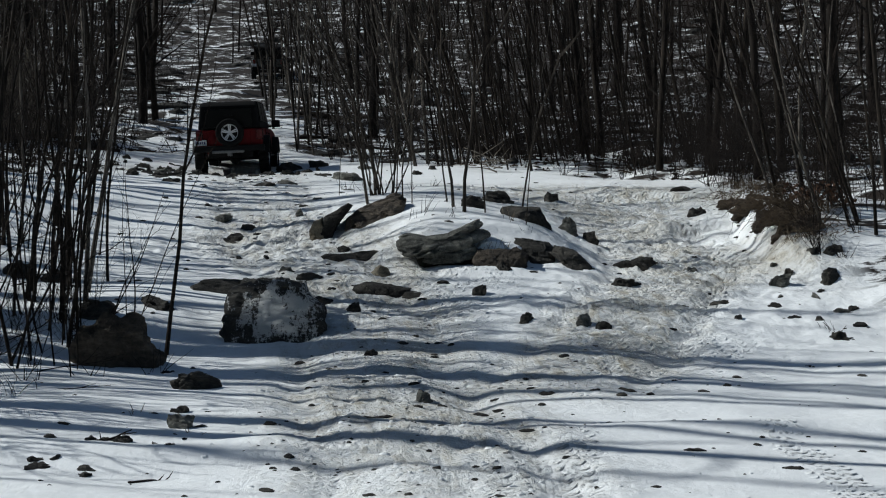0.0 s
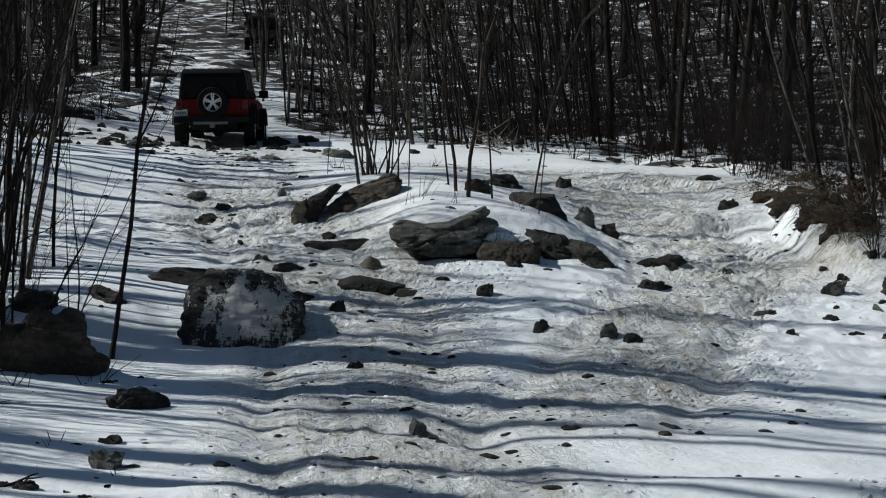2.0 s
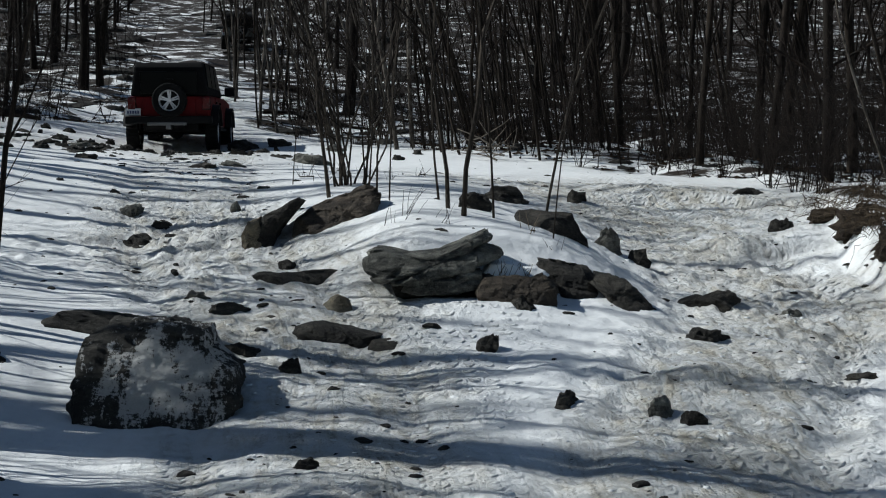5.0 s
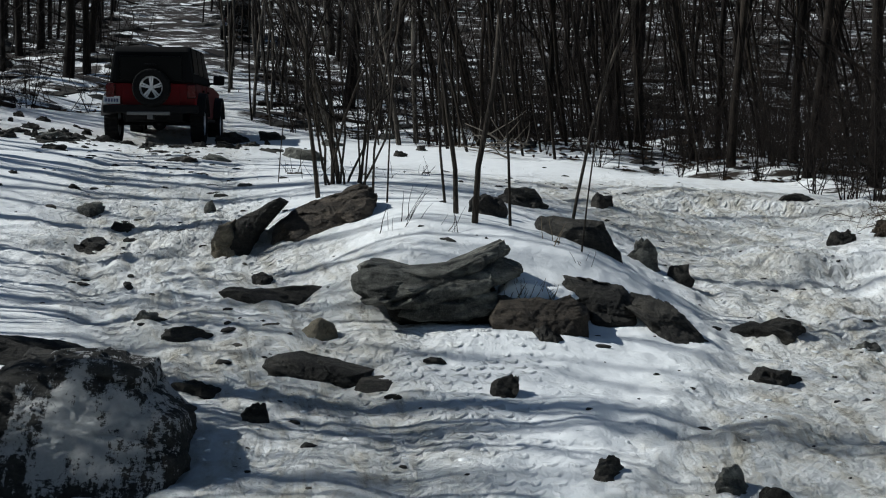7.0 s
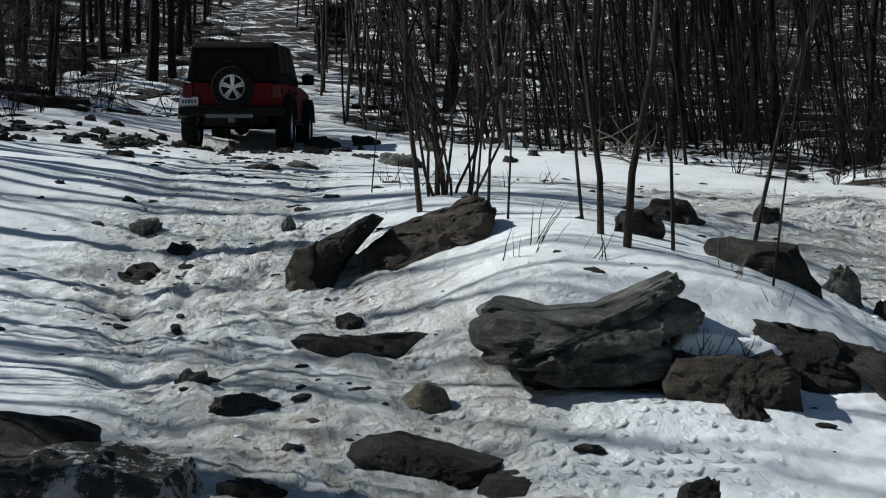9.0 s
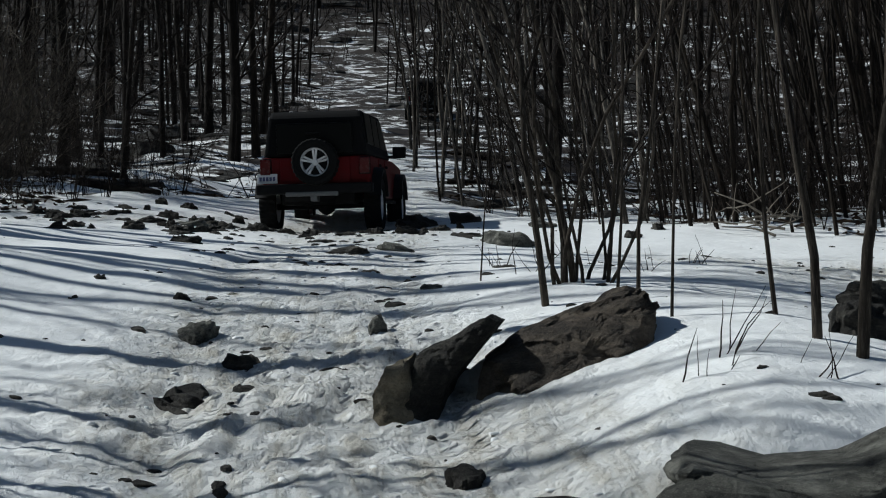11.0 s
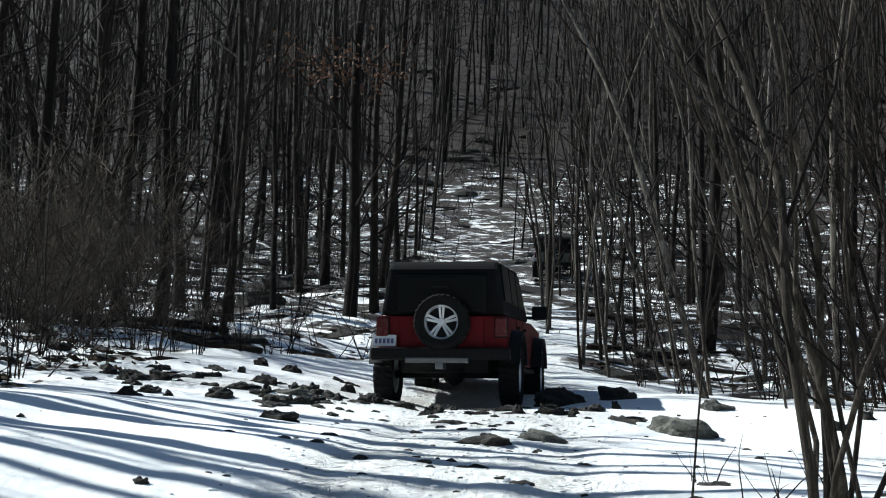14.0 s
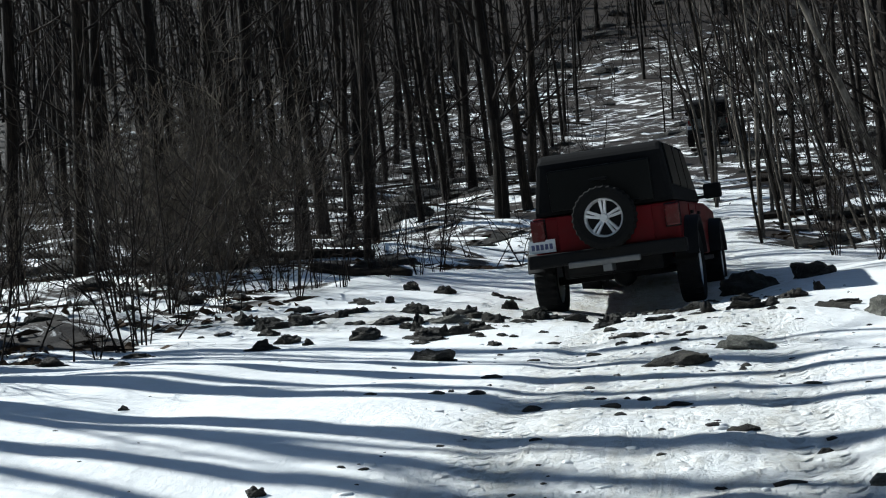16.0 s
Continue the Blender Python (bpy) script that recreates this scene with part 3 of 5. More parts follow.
# recess below the boulders: the dark rock colour deepens its own shade
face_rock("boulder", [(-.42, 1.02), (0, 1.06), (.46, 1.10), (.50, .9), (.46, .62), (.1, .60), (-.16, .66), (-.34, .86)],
          19.72, .55, "undercut ledge slab in the shade of the boulders above, coloured dark to deepen that shade", ROCK_DARK, 15, .1, .2, LEDGE, .10, 5.0, .06, .10)
face_rock("boulder", [(.40, .60), (.41, .98), (.47, 1.10), (.74, 1.13), (.99, 1.12), (1.12, 1.03), (1.16, .80), (.93, .74), (.6, .58)],
          19.24, .70, "dark brown blocky boulder with dead grass on its top", ROCK_BROWN, 6, .5, -.1, LEDGE, .05, 3.2, .05, .09)
face_rock("boulder", [(.98, 1.10), (1.0, 1.24), (1.24, 1.21), (1.5, 1.17), (1.60, 1.06), (1.56, .88), (1.37, .84), (1.15, .88)],
          19.95, .50, "dark boulder half buried in the snow bank", ROCK_DARK, 8, .6, -.3, LEDGE, .10, 4.0, .06, .14)
face_rock("boulder", [(1.48, 1.04), (1.56, 1.14), (1.73, 1.11), (1.91, 1.02), (2.06, .86), (2.10, .52), (1.90, .52), (1.76, .72), (1.64, .92)],
          19.60, .60, "dark mossy boulder with rounded back at the foot of the bank", ROCK_DARK, 11, .7, -.7, LEDGE, .10, 3.0, .04, .10)
face_rock("boulder", [(-1.52, 1.16), (-1.52, 1.46), (-1.37, 1.57), (-1.12, 1.70), (-.86, 1.82), (-.70, 1.84), (-.63, 1.73), (-.66, 1.56), (-.76, 1.44), (-.80, 1.20), (-1.1, 1.15)],
          21.85, .60, "large dark brown boulder with a rounded crest", ROCK_BROWN, 17, .75, .42, LEDGE, .12, 3.0, .06, .22)
face_rock("boulder", [(-1.95, 1.05), (-1.86, 1.49), (-1.66, 1.60), (-1.48, 1.71), (-1.42, 1.68), (-1.56, 1.50), (-1.68, 1.34), (-1.74, 1.08)],
          22.0, .55, "dark narrow slab of rock standing out of the snow", ROCK_DARK, 21, .15, .6, LEDGE, .04, 3.0, .02, .05)
face_rock("boulder", [(-2.06, 1.02), (-2.08, 1.30), (-2.0, 1.42), (-1.90, 1.46), (-1.84, 1.30), (-1.82, 1.04)],
          21.95, .40, "tan earthy rock leaning on the dark slab", ROCK_TAN, 22, .2, .3, LEDGE, .06, 3.0, .05, .12)
face_rock("boulder", [(-2.60, .58), (-2.54, .73), (-2.37, .81), (-1.97, .84), (-1.68, .80), (-1.56, .64), (-1.42, .54), (-1.38, .38), (-1.44, .05), (-1.8, -.06), (-2.3, -.02), (-2.56, .12)],
          16.55, .75, "large rough boulder plastered with thin snow", ROCK_SNOWY, 30, .55, -.1, LEDGE, .08, 3.0, .05, .12)
rock("boulder", 1.23, 21.75, .90, .50, .25, "long dark boulder with snow on its back", ROCK_DARK, 23, -16, (0, 9), .0, .65, 4, 7, LEDGE, .08)
rock("boulder", -2.80, 18.75, 1.0, .55, .20, "low dark boulder leaning behind the snowy boulder", ROCK_DARK, 31, -8, (0, 8), .0, .8, 4, 7, LEDGE, .08)
face_rock("boulder", [(-1.28, .46), (-1.22, .66), (-1.08, .70), (-.80, .66), (-.52, .62), (-.48, .30), (-.9, .28)],
          18.66, .30, "long dark slab of rock lying across the track", ROCK_DARK, 37, .45, -.1, LEDGE, .04, 4.0, .04, .07, -16)
face_rock("boulder", [(-.58, .26), (-.56, .60), (-.30, .60), (-.02, .56), (.16, .50), (.20, .24), (-.2, .22)],
          18.36, .32, "dark slab of rock broken off the longer one", ROCK_DARK, 38, .45, -.1, LEDGE, .04, 4.0, .04, .07, -12)
rock("boulder", -1.31, 20.55, .86, .55, .17, "flat dark slab lying in the trodden snow", ROCK_DARK, 41, -4, (0, 0), .04, .8, 4, 9, LEDGE, .08)
rock("boulder", -3.50, 15.62, 1.08, .85, .60, "brown rounded boulder among thin saplings", ROCK_BROWN, 43, 14, (0, 5), .0, .45, 5, 9, LEDGE, .16)
rock("boulder", -4.2, 17.45, .50, .40, .24, "brown rock behind the rounded boulder", ROCK_DARK, 44, 14, (0, 5), .0, .6, 4, 6, LEDGE, .09)
rock("boulder", -.84, 19.70, .38, .36, .18, "pale sandy rounded stone in the track", ROCK_TAN, 47, 30, (0, 0), 0, .3, 4, 6, "stones in the snow", .08)



def snow_cap(x, y, z, w, d, h, seed):
    me = rock_mesh(seed, w, d, h, 4, .3, 12, .05)
    me.materials.append(SNOW)
    me.set_sharp_from_angle(angle=radians(180))
    ob = new("snow_cap", me)
    ob.matrix_basis = pose(x, y, z)
    tagged(ob, "rounded cap of clean snow lying between the boulders", "snow", "snow caps on the boulders")


snow_cap(.66, 19.92, 1.08, .46, .40, .15, 301)
snow_cap(.90, 20.02, 1.08, .40, .40, .11, 301)

# smaller stones: x, y, width, depth, height
STONES_NEAR = [
    (.81, 19.36, .30, .22, .15), (-1.44, 20.97, .22, .18, .15), (-2.16, 19.76, .17, .14, .10), (-1.80, 19.40, .42, .22, .17),
    (2.75, 20.85, .58, .40, .24), (2.43, 19.15, .44, .32, .17), (1.68, 16.86, .23, .20, .21), (1.90, 16.72, .26, .20, .15),
    (.99, 16.93, .24, .20, .19), (.49, 18.32, .22, .18, .20), (3.54, 20.63, .28, .22, .14), (-1.09, 17.92, .20, .16, .19),
    (-1.58, 18.53, .43, .30, .15), (-.76, 15.61, .19, .15, .12), (-.14, 13.42, .21, .18, .18), (-2.39, 13.98, .48, .30, .25),
    (-4.29, 17.55, .42, .30, .17), (-3.54, 17.93, .60, .36, .22), (-2.10, 11.83, .23, .18, .17)]
STONES_SIDE = [
    (-5.74, 19.39, .47, .36, .30), (-5.19, 19.24, .50, .36, .24), (1.80, 13.63, .22, .18, .07), (4.43, 18.97, .32, .24, .24),
    (5.10, 18.77, .34, .26, .22), (-2.85, 10.35, .24, .18, .08), (-2.48, 10.15, .16, .12, .07), (4.75, 18.2, .2, .16, .12),
    (4.2, 17.2, .2, .15, .08), (4.6, 16.3, .22, .15, .08), (3.9, 15.2, .14, .1, .06), (4.9, 17.6, .3, .2, .12),
    (-3.1, 11.9, .3, .12, .05), (-2.0, 10.9, .12, .1, .05), (3.5, 18.1, .3, .2, .09), (3.0, 17.9, .18, .14, .07), (5.3, 19.6, .3, .25, .2)]
STONES_MID = [
    (-3.77, 24.61, .48, .28, .19), (-3.23, 23.87, .34, .24, .14), (-3.38, 22.97, .58, .30, .18), (-2.83, 22.58, .14, .11, .06),
    (-2.51, 24.59, .20, .18, .19), (.40, 22.35, .42, .34, .22), (.87, 24.72, .62, .42, .24), (1.88, 25.73, .28, .22, .22),
    (1.92, 22.46, .32, .26, .30), (2.25, 22.4, .26, .22, .22), (4.13, 23.80, .32, .26, .20), (4.27, 26.39, .50, .34, .15),
    (-2.3, 26.0, .2, .16, .08), (.1, 21.0, .22, .14, .06), (-.9, 21.2, .16, .12, .06)]
STONES_FAR = [
    (-2.31, 32.99, .72, .55, .28), (-2.04, 35.72, .40, .30, .22), (-4.12, 37.4, .75, .50, .36), (-3.40, 37.9, .55, .42, .28),
    (-3.80, 30.30, .50, .34, .16), (-3.45, 31.21, .44, .34, .15), (-6.09, 31.44, .30, .24, .14), (-8.91, 34.27, .40, .28, .14),
    (-8.38, 34.45, .64, .42, .20), (-6.82, 34.20, .56, .40, .14), (-1.80, 27.21, .24, .18, .07), (-5.07, 26.11, .13, .10, .09),
    (-4.22, 25.60, .20, .15, .10), (-3.88, 25.93, .19, .14, .06), (-4.99, 25.35, .10, .08, .08), (-6.87, 27.97, .10, .08, .07), (-8.55, 30.73, .20, .15, .08)]
for row, (stones, what) in enumerate(((STONES_NEAR, "small dark stone poking out of the trodden snow"), (STONES_SIDE, "small dark stone lying in the snow beside the track"),
                                      (STONES_MID, "dark stone in the snow beside the ledge"), (STONES_FAR, "dark stone on the upper snowy track"))):
    for k, (x, y, w, d, h) in enumerate(stones):
        rock("stone", x, y, w * 1.12, d * 1.2, h * (.98 if row == 2 else .84), what, ROCK if row == 3 and k < 2 else (ROCK_DARK, ROCK_DARK, ROCK, ROCK_DARK)[(k * 7 + row) % 4], 100 + 31 * row + k, (k * 53) % 90 - 45, ((k * 37) % 17 - 8, (k * 29) % 21 - 10), .02, .35 + .1 * (k % 4), 4, 9, "stones in the snow", .17)


# ---------------------------------------------------------------- the parked off-road vehicles
def box(bm, x0, x1, y0, y1, z0, z1, edge=.0):
    """A box with bevelled edges; returns its vertices."""
    r = bmesh.ops.create_cube(bm, size=1)
    for v in r["verts"]:
        v.co = Vector((x0 + (v.co.x + .5) * (x1 - x0), y0 + (v.co.y + .5) * (y1 - y0), z0 + (v.co.z + .5) * (z1 - z0)))
    if edge:
        es = list({e for v in r["verts"] for e in v.link_edges})
        bmesh.ops.bevel(bm, geom=es, offset=edge, segments=2, profile=.6, affect="EDGES")
    return r["verts"]


def solid(*sizes, edge=.0):
    bm = bmesh.new()
    box(bm, *sizes, edge=edge)
    return bm


def prism(profile_yz, x0, x1, edge=.02, narrow=0.0, z_low=0.0, z_high=1.0):
    """A side outline drawn through from x0 to x1; narrow pulls the top edge in on both sides."""
    bm = bmesh.new()
    rows = []
    for x in (x0, x1):
        rows.append([bm.verts.new((x - math.copysign(narrow, x) * max(0, (z - z_low) / (z_high - z_low)), y, z)) for y, z in profile_yz])
    n = len(profile_yz)
    bm.faces.new(rows[0][::-1])
    bm.faces.new(rows[1])
    for i in range(n):
        bm.faces.new((rows[0][i], rows[0][(i + 1) % n], rows[1][(i + 1) % n], rows[1][i]))
    bmesh.ops.recalc_face_normals(bm, faces=bm.faces[:])
    if edge:
        bmesh.ops.bevel(bm, geom=bm.edges[:], offset=edge, segments=2, profile=.6, affect="EDGES")
    return bm


def ring(profile_rx, steps=40):
    """A closed outline of (radius, x) turned round the x axis."""
    bm = bmesh.new()
    rows = []
    for k in range(steps):
        a = 2 * math.pi * k / steps
        rows.append([bm.verts.new((x, r * math.cos(a), r * math.sin(a))) for r, x in profile_rx])
    n = len(profile_rx)
    for k in range(steps):
        for i in range(n):
            bm.faces.new((rows[k][i], rows[k][(i + 1) % n], rows[(k + 1) % steps][(i + 1) % n], rows[(k + 1) % steps][i]))
    bmesh.ops.recalc_face_normals(bm, faces=bm.faces[:])
    return bm


def tyre_shape(R=.405, W=.255, lugs=30):
    """A tyre with a lugged tread."""
    bm = bmesh.new()
    rows = []
    for k in range(lugs * 2):
        a, cut = 2 * math.pi * k / (lugs * 2), .022 * (k % 2)
        rows.append([bm.verts.new((x, (r - c * cut) * math.cos(a), (r - c * cut) * math.sin(a))) for r, x, c in (
            (.245, -W * .42, 0), (R * .80, -W * .50, 0), (R * .95, -W * .48, .6), (R, -W * .38, 1), (R * .99, -W * .05, .2), (R * .99, W * .05, .2), (R, W * .38, 1), (R * .95, W * .48, .6), (R * .80, W * .50, 0), (.245, W * .42, 0))])
    n = len(rows[0])
    for k in range(len(rows)):
        for i in range(n):
            bm.faces.new((rows[k][i], rows[k][(i + 1) % n], rows[(k + 1) % len(rows)][(i + 1) % n], rows[(k + 1) % len(rows)][i]))
    bmesh.ops.recalc_face_normals(bm, faces=bm.faces[:])
    return bm


def rim_shape(R=.248, W=.19):
    """A five-spoke alloy wheel; its outer face looks along +x."""
    bm = ring([(R * .86, -W * .5), (R, -W * .5), (R, W * .5), (R * .965, W * .52), (R * .88, W * .36)])
    for k in range(5):
        for off, foot in ((-.030, -.012), (.030, .012)):
            vs = [bm.verts.new(p) for p in ((W * .28, foot - .014, .03), (W * .28, foot + .014, .03), (W * .40, off + .017, R * .92), (W * .40, off - .017, R * .92),
                                            (W * .10, foot - .016, .03), (W * .10, foot + .016, .03), (W * .16, off + .020, R * .92), (W * .16, off - .020, R * .92))]
            for f in ((0, 1, 2, 3), (7, 6, 5, 4), (0, 4, 5, 1), (1, 5, 6, 2), (2, 6, 7, 3), (3, 7, 4, 0)):
                bm.faces.new([vs[i] for i in f])
            for v in vs:
                v.co = Matrix.Rotation(2 * math.pi * k / 5, 3, "X") @ v.co
    bmesh.ops.create_cone(bm, cap_ends=True, segments=20, radius1=.062, radius2=.045, depth=.07, matrix=Matrix.Translation((W * .28, 0, 0)) @ Matrix.Rotation(radians(90), 4, "Y"))
    bmesh.ops.recalc_face_normals(bm, faces=bm.faces[:])
    return bm


def back_disc():
    bm = bmesh.new()
    bmesh.ops.create_cone(bm, cap_ends=True, segments=32, radius1=.215, radius2=.215, depth=.02, matrix=Matrix.Rotation(radians(90), 4, "Y"))
    return bm


def wheel(name, parent, x, y, z, rz, label="", rims=None):
    w = part(name, tyre_shape(), RUBBER, parent, label or "black treaded tyre on a silver wheel")
    w.matrix_basis = pose(x, y, z, 0, 0, rz)
    part("rim", rim_shape(), rims, w, "five-spoke alloy rim")
    part("brake_disc", back_disc(), BLACK, w)
    return w


def off_roader(m, paint, label, group, rims):
    """Boxy four-door off-road vehicle; its front looks along +y, the rear axle stands at y = 0."""
    car = thing("off_road_vehicle", m, label, "car", group)
    L, half = 2.95, .80
    tub = [(-.62, .66), (-.66, 1.12), (L - .42, 1.16), (L + .78, 1.08), (L + .84, .74), (L + .5, .62), (L + .45, .60), (L - .45, .52), (.50, .52), (.42, .62), (-.40, .62)]
    part("body", prism(tub, -half, half, .035), paint, car)
    part("underbody", solid(-.55, .55, -.45, L + .5, .42, .62, edge=.03), BLACK, car)
    top = [(-.64, 1.125), (-.60, 1.70), (-.50, 1.80), (1.75, 1.84), (1.86, 1.80), (2.42, 1.165)]
    part("roof", prism(top, -.77, .77, .05, .10, 1.12, 1.84), CLOTH, car, "black hard top with rounded edges")
    glass = part("rear_window", solid(-.56, .56, -.655, -.615, 1.20, 1.64, edge=.015), GLASS, car, "dark tinted rear window")
    glass.matrix_basis = pose(0, .012, .0, 2.5)
    part("tailgate", solid(-.52, .52, -.685, -.655, .72, 1.11, edge=.012), paint, car)
    for s in (-1, 1):
        for k, (y0, y1) in enumerate(((-.45, .28), (.36, 1.05), (1.12, 1.80))):
            w = part("side_window", prism([(y0, 1.20), (y0 + .04, 1.66), (y1 - (.0 if k < 2 else .22), 1.66), (y1 + (.0 if k < 2 else .16), 1.20)], s * .745, s * .785, .008), GLASS, car)
            w.matrix_basis = pose(-s * .012, 0, 0, 0, -s * 7.5, 0) @ Matrix.Translation((s * .155, 0, 0))
        for k, y0 in enumerate((.40, 1.20)):
            d = part("door", solid(s * .80 - .012, s * .80 + .012, y0, y0 + .72, .62, 1.11, edge=.008), paint, car)
            part("door_handle", solid(s * .82 - .015, s * .82 + .022, y0 + .05, y0 + .20, .99, 1.03, edge=.008), BLACK, d)
        mirror = part("mirror", solid(s * .96 - .11, s * .96 + .11, 2.02, 2.12, 1.19, 1.38, edge=.03), BLACK, car)
        part("mirror_arm", solid(s * .82 - .05, s * .82 + .06, 2.04, 2.09, 1.20, 1.24, edge=.008), BLACK, mirror)
        lens = part("tail_lamp", solid(s * .735 - .075, s * .735 + .075, -.72, -.655, .86, 1.09, edge=.015), LAMP_RED, car, "red tail lamp")
        part("lamp_guard", solid(s * .735 - .085, s * .735 + .085, -.675, -.650, .845, 1.105, edge=.01), BLACK, lens)
        for y in (0, L):
            flare = bmesh.new()
            steps = 12
            rows = []
            for i in range(steps + 1):
                a = math.pi * (.06 + .88 * i / steps)
                for r0 in (.47, .53):
                    rows.append([flare.verts.new((s * x, y + (r0 + e) * math.cos(a), .44 + (r0 + e) * math.sin(a))) for x, e in ((.76, 0), (.945, -.012))])
            for i in range(steps):
                q = rows[2 * i:2 * i + 4]
                flare.faces.new((q[0][0], q[0][1], q[2][1], q[2][0]))
                flare.faces.new((q[1][0], q[3][0], q[3][1], q[1][1]))
                flare.faces.new((q[0][1], q[1][1], q[3][1], q[2][1]))
            bmesh.ops.recalc_face_normals(flare, faces=flare.faces[:])
            part("fender_flare", flare, BLACK, car, "black plastic fender flare", True)
            wheel("wheel", car, s * .79, y, .405, 0 if s > 0 else 180, "", rims)
        part("headlight", ring([(.0, .0), (.09, .0), (.085, .04), (.03, .06)], 24), PLATE, car).matrix_basis = pose(s * .48, L + .83, .93, 0, 0, 90)
        part("step_bar", solid(s * .80 - .05, s * .80 + .05, .55, L - .55, .44, .50, edge=.02), BLACK, car)
    part("bonnet", prism([(L - .45, 1.12), (L - .42, 1.19), (L + .72, 1.11), (L + .76, 1.05)], -.66, .66, .02, .06, 1.05, 1.19), paint, car)
    shield = part("windscreen", prism([(1.83, 1.79), (1.87, 1.80), (2.45, 1.17), (2.40, 1.165)], -.66, .66, .006), GLASS, car)
    part("grille", solid(-.50, .50, L + .82, L + .86, .76, 1.04, edge=.012), BLACK, car)
    part("front_bumper", solid(-.85, .85, L + .85, L + 1.0, .56, .72, edge=.03), BLACK, car)
    bumper = part("rear_bumper", solid(-.86, .86, -.84, -.64, .57, .72, edge=.03), BLACK, car, "black rear bumper")
    part("bumper_plate", solid(-.42, .36, -.855, -.80, .535, .60, edge=.015), STEEL, bumper, "dull silver plate under the bumper")
    hitch = part("tow_hitch", solid(-.05, .05, -.86, -.6, .46, .54, edge=.01), STEEL, car)
    spare = wheel("spare_wheel", car, .03, -.82, 1.03, -90, "spare wheel with silver alloy rim on the tailgate", rims)
    spare.matrix_basis = spare.matrix_basis @ Matrix.Diagonal((.9, .86, .86, 1))
    part("spare_bracket", solid(-.12, .18, -.74, -.66, .90, 1.15, edge=.02), BLACK, car)
    axle = bmesh.new()
    bmesh.ops.create_cone(axle, cap_ends=True, segments=14, radius1=.05, radius2=.05, depth=1.4, matrix=Matrix.Translation((0, 0, .405)) @ Matrix.Rotation(radians(90), 4, "Y"))
    bmesh.ops.create_icosphere(axle, subdivisions=2, radius=.14, matrix=Matrix.Translation((.05, 0, .40)))
    part("rear_axle", axle, BLACK, car, "", True)
    pipe = bmesh.new()
    bmesh.ops.create_cone(pipe, cap_ends=True, segments=16, radius1=.13, radius2=.13, depth=.75, matrix=Matrix.Translation((-.12, -.42, .56)) @ Matrix.Rotation(radians(90), 4, "Y"))
    part("silencer", pipe, BLACK, car, "", True)
    plate = part("number_plate", solid(-.86, -.56, -.715, -.695, .74, .88, edge=.004), PLATE, car, "white number plate")
    for k in range(5):
        part("mark", solid(-.825 + .05 * k, -.79 + .05 * k, -.722, -.714, .775, .835), PLATE_INK, plate)
    part("wiper", solid(-.02, .42, -.70, -.68, 1.21, 1.225, edge=.004), BLACK, glass)
    part("high_stop_lamp", solid(-.10, .10, -.80, -.70, 1.44, 1.47, edge=.008), BLACK, car)
    return car


off_roader(pose(-5.38, 36.25, ground_at(-5.38, 36.9) + .02, 1.0, -2.6, 3.0), PAINT, "dark red boxy off-road vehicle with black top on the snowy track", "vehicles on the track", ALLOY)
off_roader(pose(-10.0, 79, ground_at(-10.0, 79.5) + .02, 8, 0, 5), PAINT_DARK, "dark boxy off-road vehicle far up the wooded snowy track", "vehicles on the track", STEEL)


# ---------------------------------------------------------------- trees and brush
def tree_model(name, seed, mat, twig, label, group, **how):
    t, c = grow(seed, **how)
    ob = thing(name, pose(0, 0, -500), label, "tree", group)
    part("trunk", t.mesh("trunk", mat), mat, ob)
    part("crown", c.mesh("crown", twig), twig, ob)
    return ob


def plant(model, x, y, turn, size=1.0, tip=(0, 0), wide=1.0):
    m = pose(x, y, ground_at(x, y) - .03, tip[0], tip[1], 0) @ pose(0, 0, 0, 0, 0, turn)
    return copy_thing(model, m @ Matrix.Diagonal((size * wide, size * wide, size, 1)))


def drop(ob):
    for o in (*ob.children_recursive, ob):
        bpy.data.objects.remove(o)


WOOD = "leafless trees of the wood"
SAPLINGS = "slender saplings"
BIG = [tree_model("tree", 200 + k, BARK_DARK if k % 3 else BARK, TWIG, "tall leafless tree with dark bark standing in snow", WOOD,
                  height=15 + 1.5 * (k % 3), radius=.15 + .02 * (k % 4), limbs=36, first=.10, twigs=8, wander=.06, limb_len=.26, stout=.2) for k in range(6)]
SLIM = [tree_model("sapling", 300 + k, BARK_PALE if k % 2 else BARK, TWIG, "slender leafless sapling with grey-brown bark", SAPLINGS,
                   height=8.5 + k % 3, radius=.042 + .008 * (k % 3), limbs=12, first=.16, spread=.5, twigs=3, wander=.065, sides=6, limb_len=.22) for k in range(7)]
WAVY = [tree_model("sapling", 350 + k, BARK_LEDGE, TWIG, "slender crooked sapling growing on the snowy ledge", SAPLINGS,
                   height=7.5 + k % 3, radius=.05, limbs=14, first=.14, spread=.6, twigs=3, wander=.20, sides=7, limb_len=.28) for k in range(5)]
TALL = [tree_model("tree", 250 + k, BARK_DARK, TWIG, "tall bare tree with a straight dark trunk", WOOD,
                   height=15 + k, radius=.17 + .03 * k, limbs=9, first=.45, twigs=2, wander=.03, limb_len=.22) for k in range(3)]
WHIP = [tree_model("sapling", 400 + k, BARK, TWIG, "thin whip-like sapling growing out of the snow", SAPLINGS,
                   height=3.2 + .5 * k, radius=.016 + .003 * k, limbs=6, first=.2, spread=.6, twigs=2, wander=.06, sides=5, limb_len=.3) for k in range(4)]
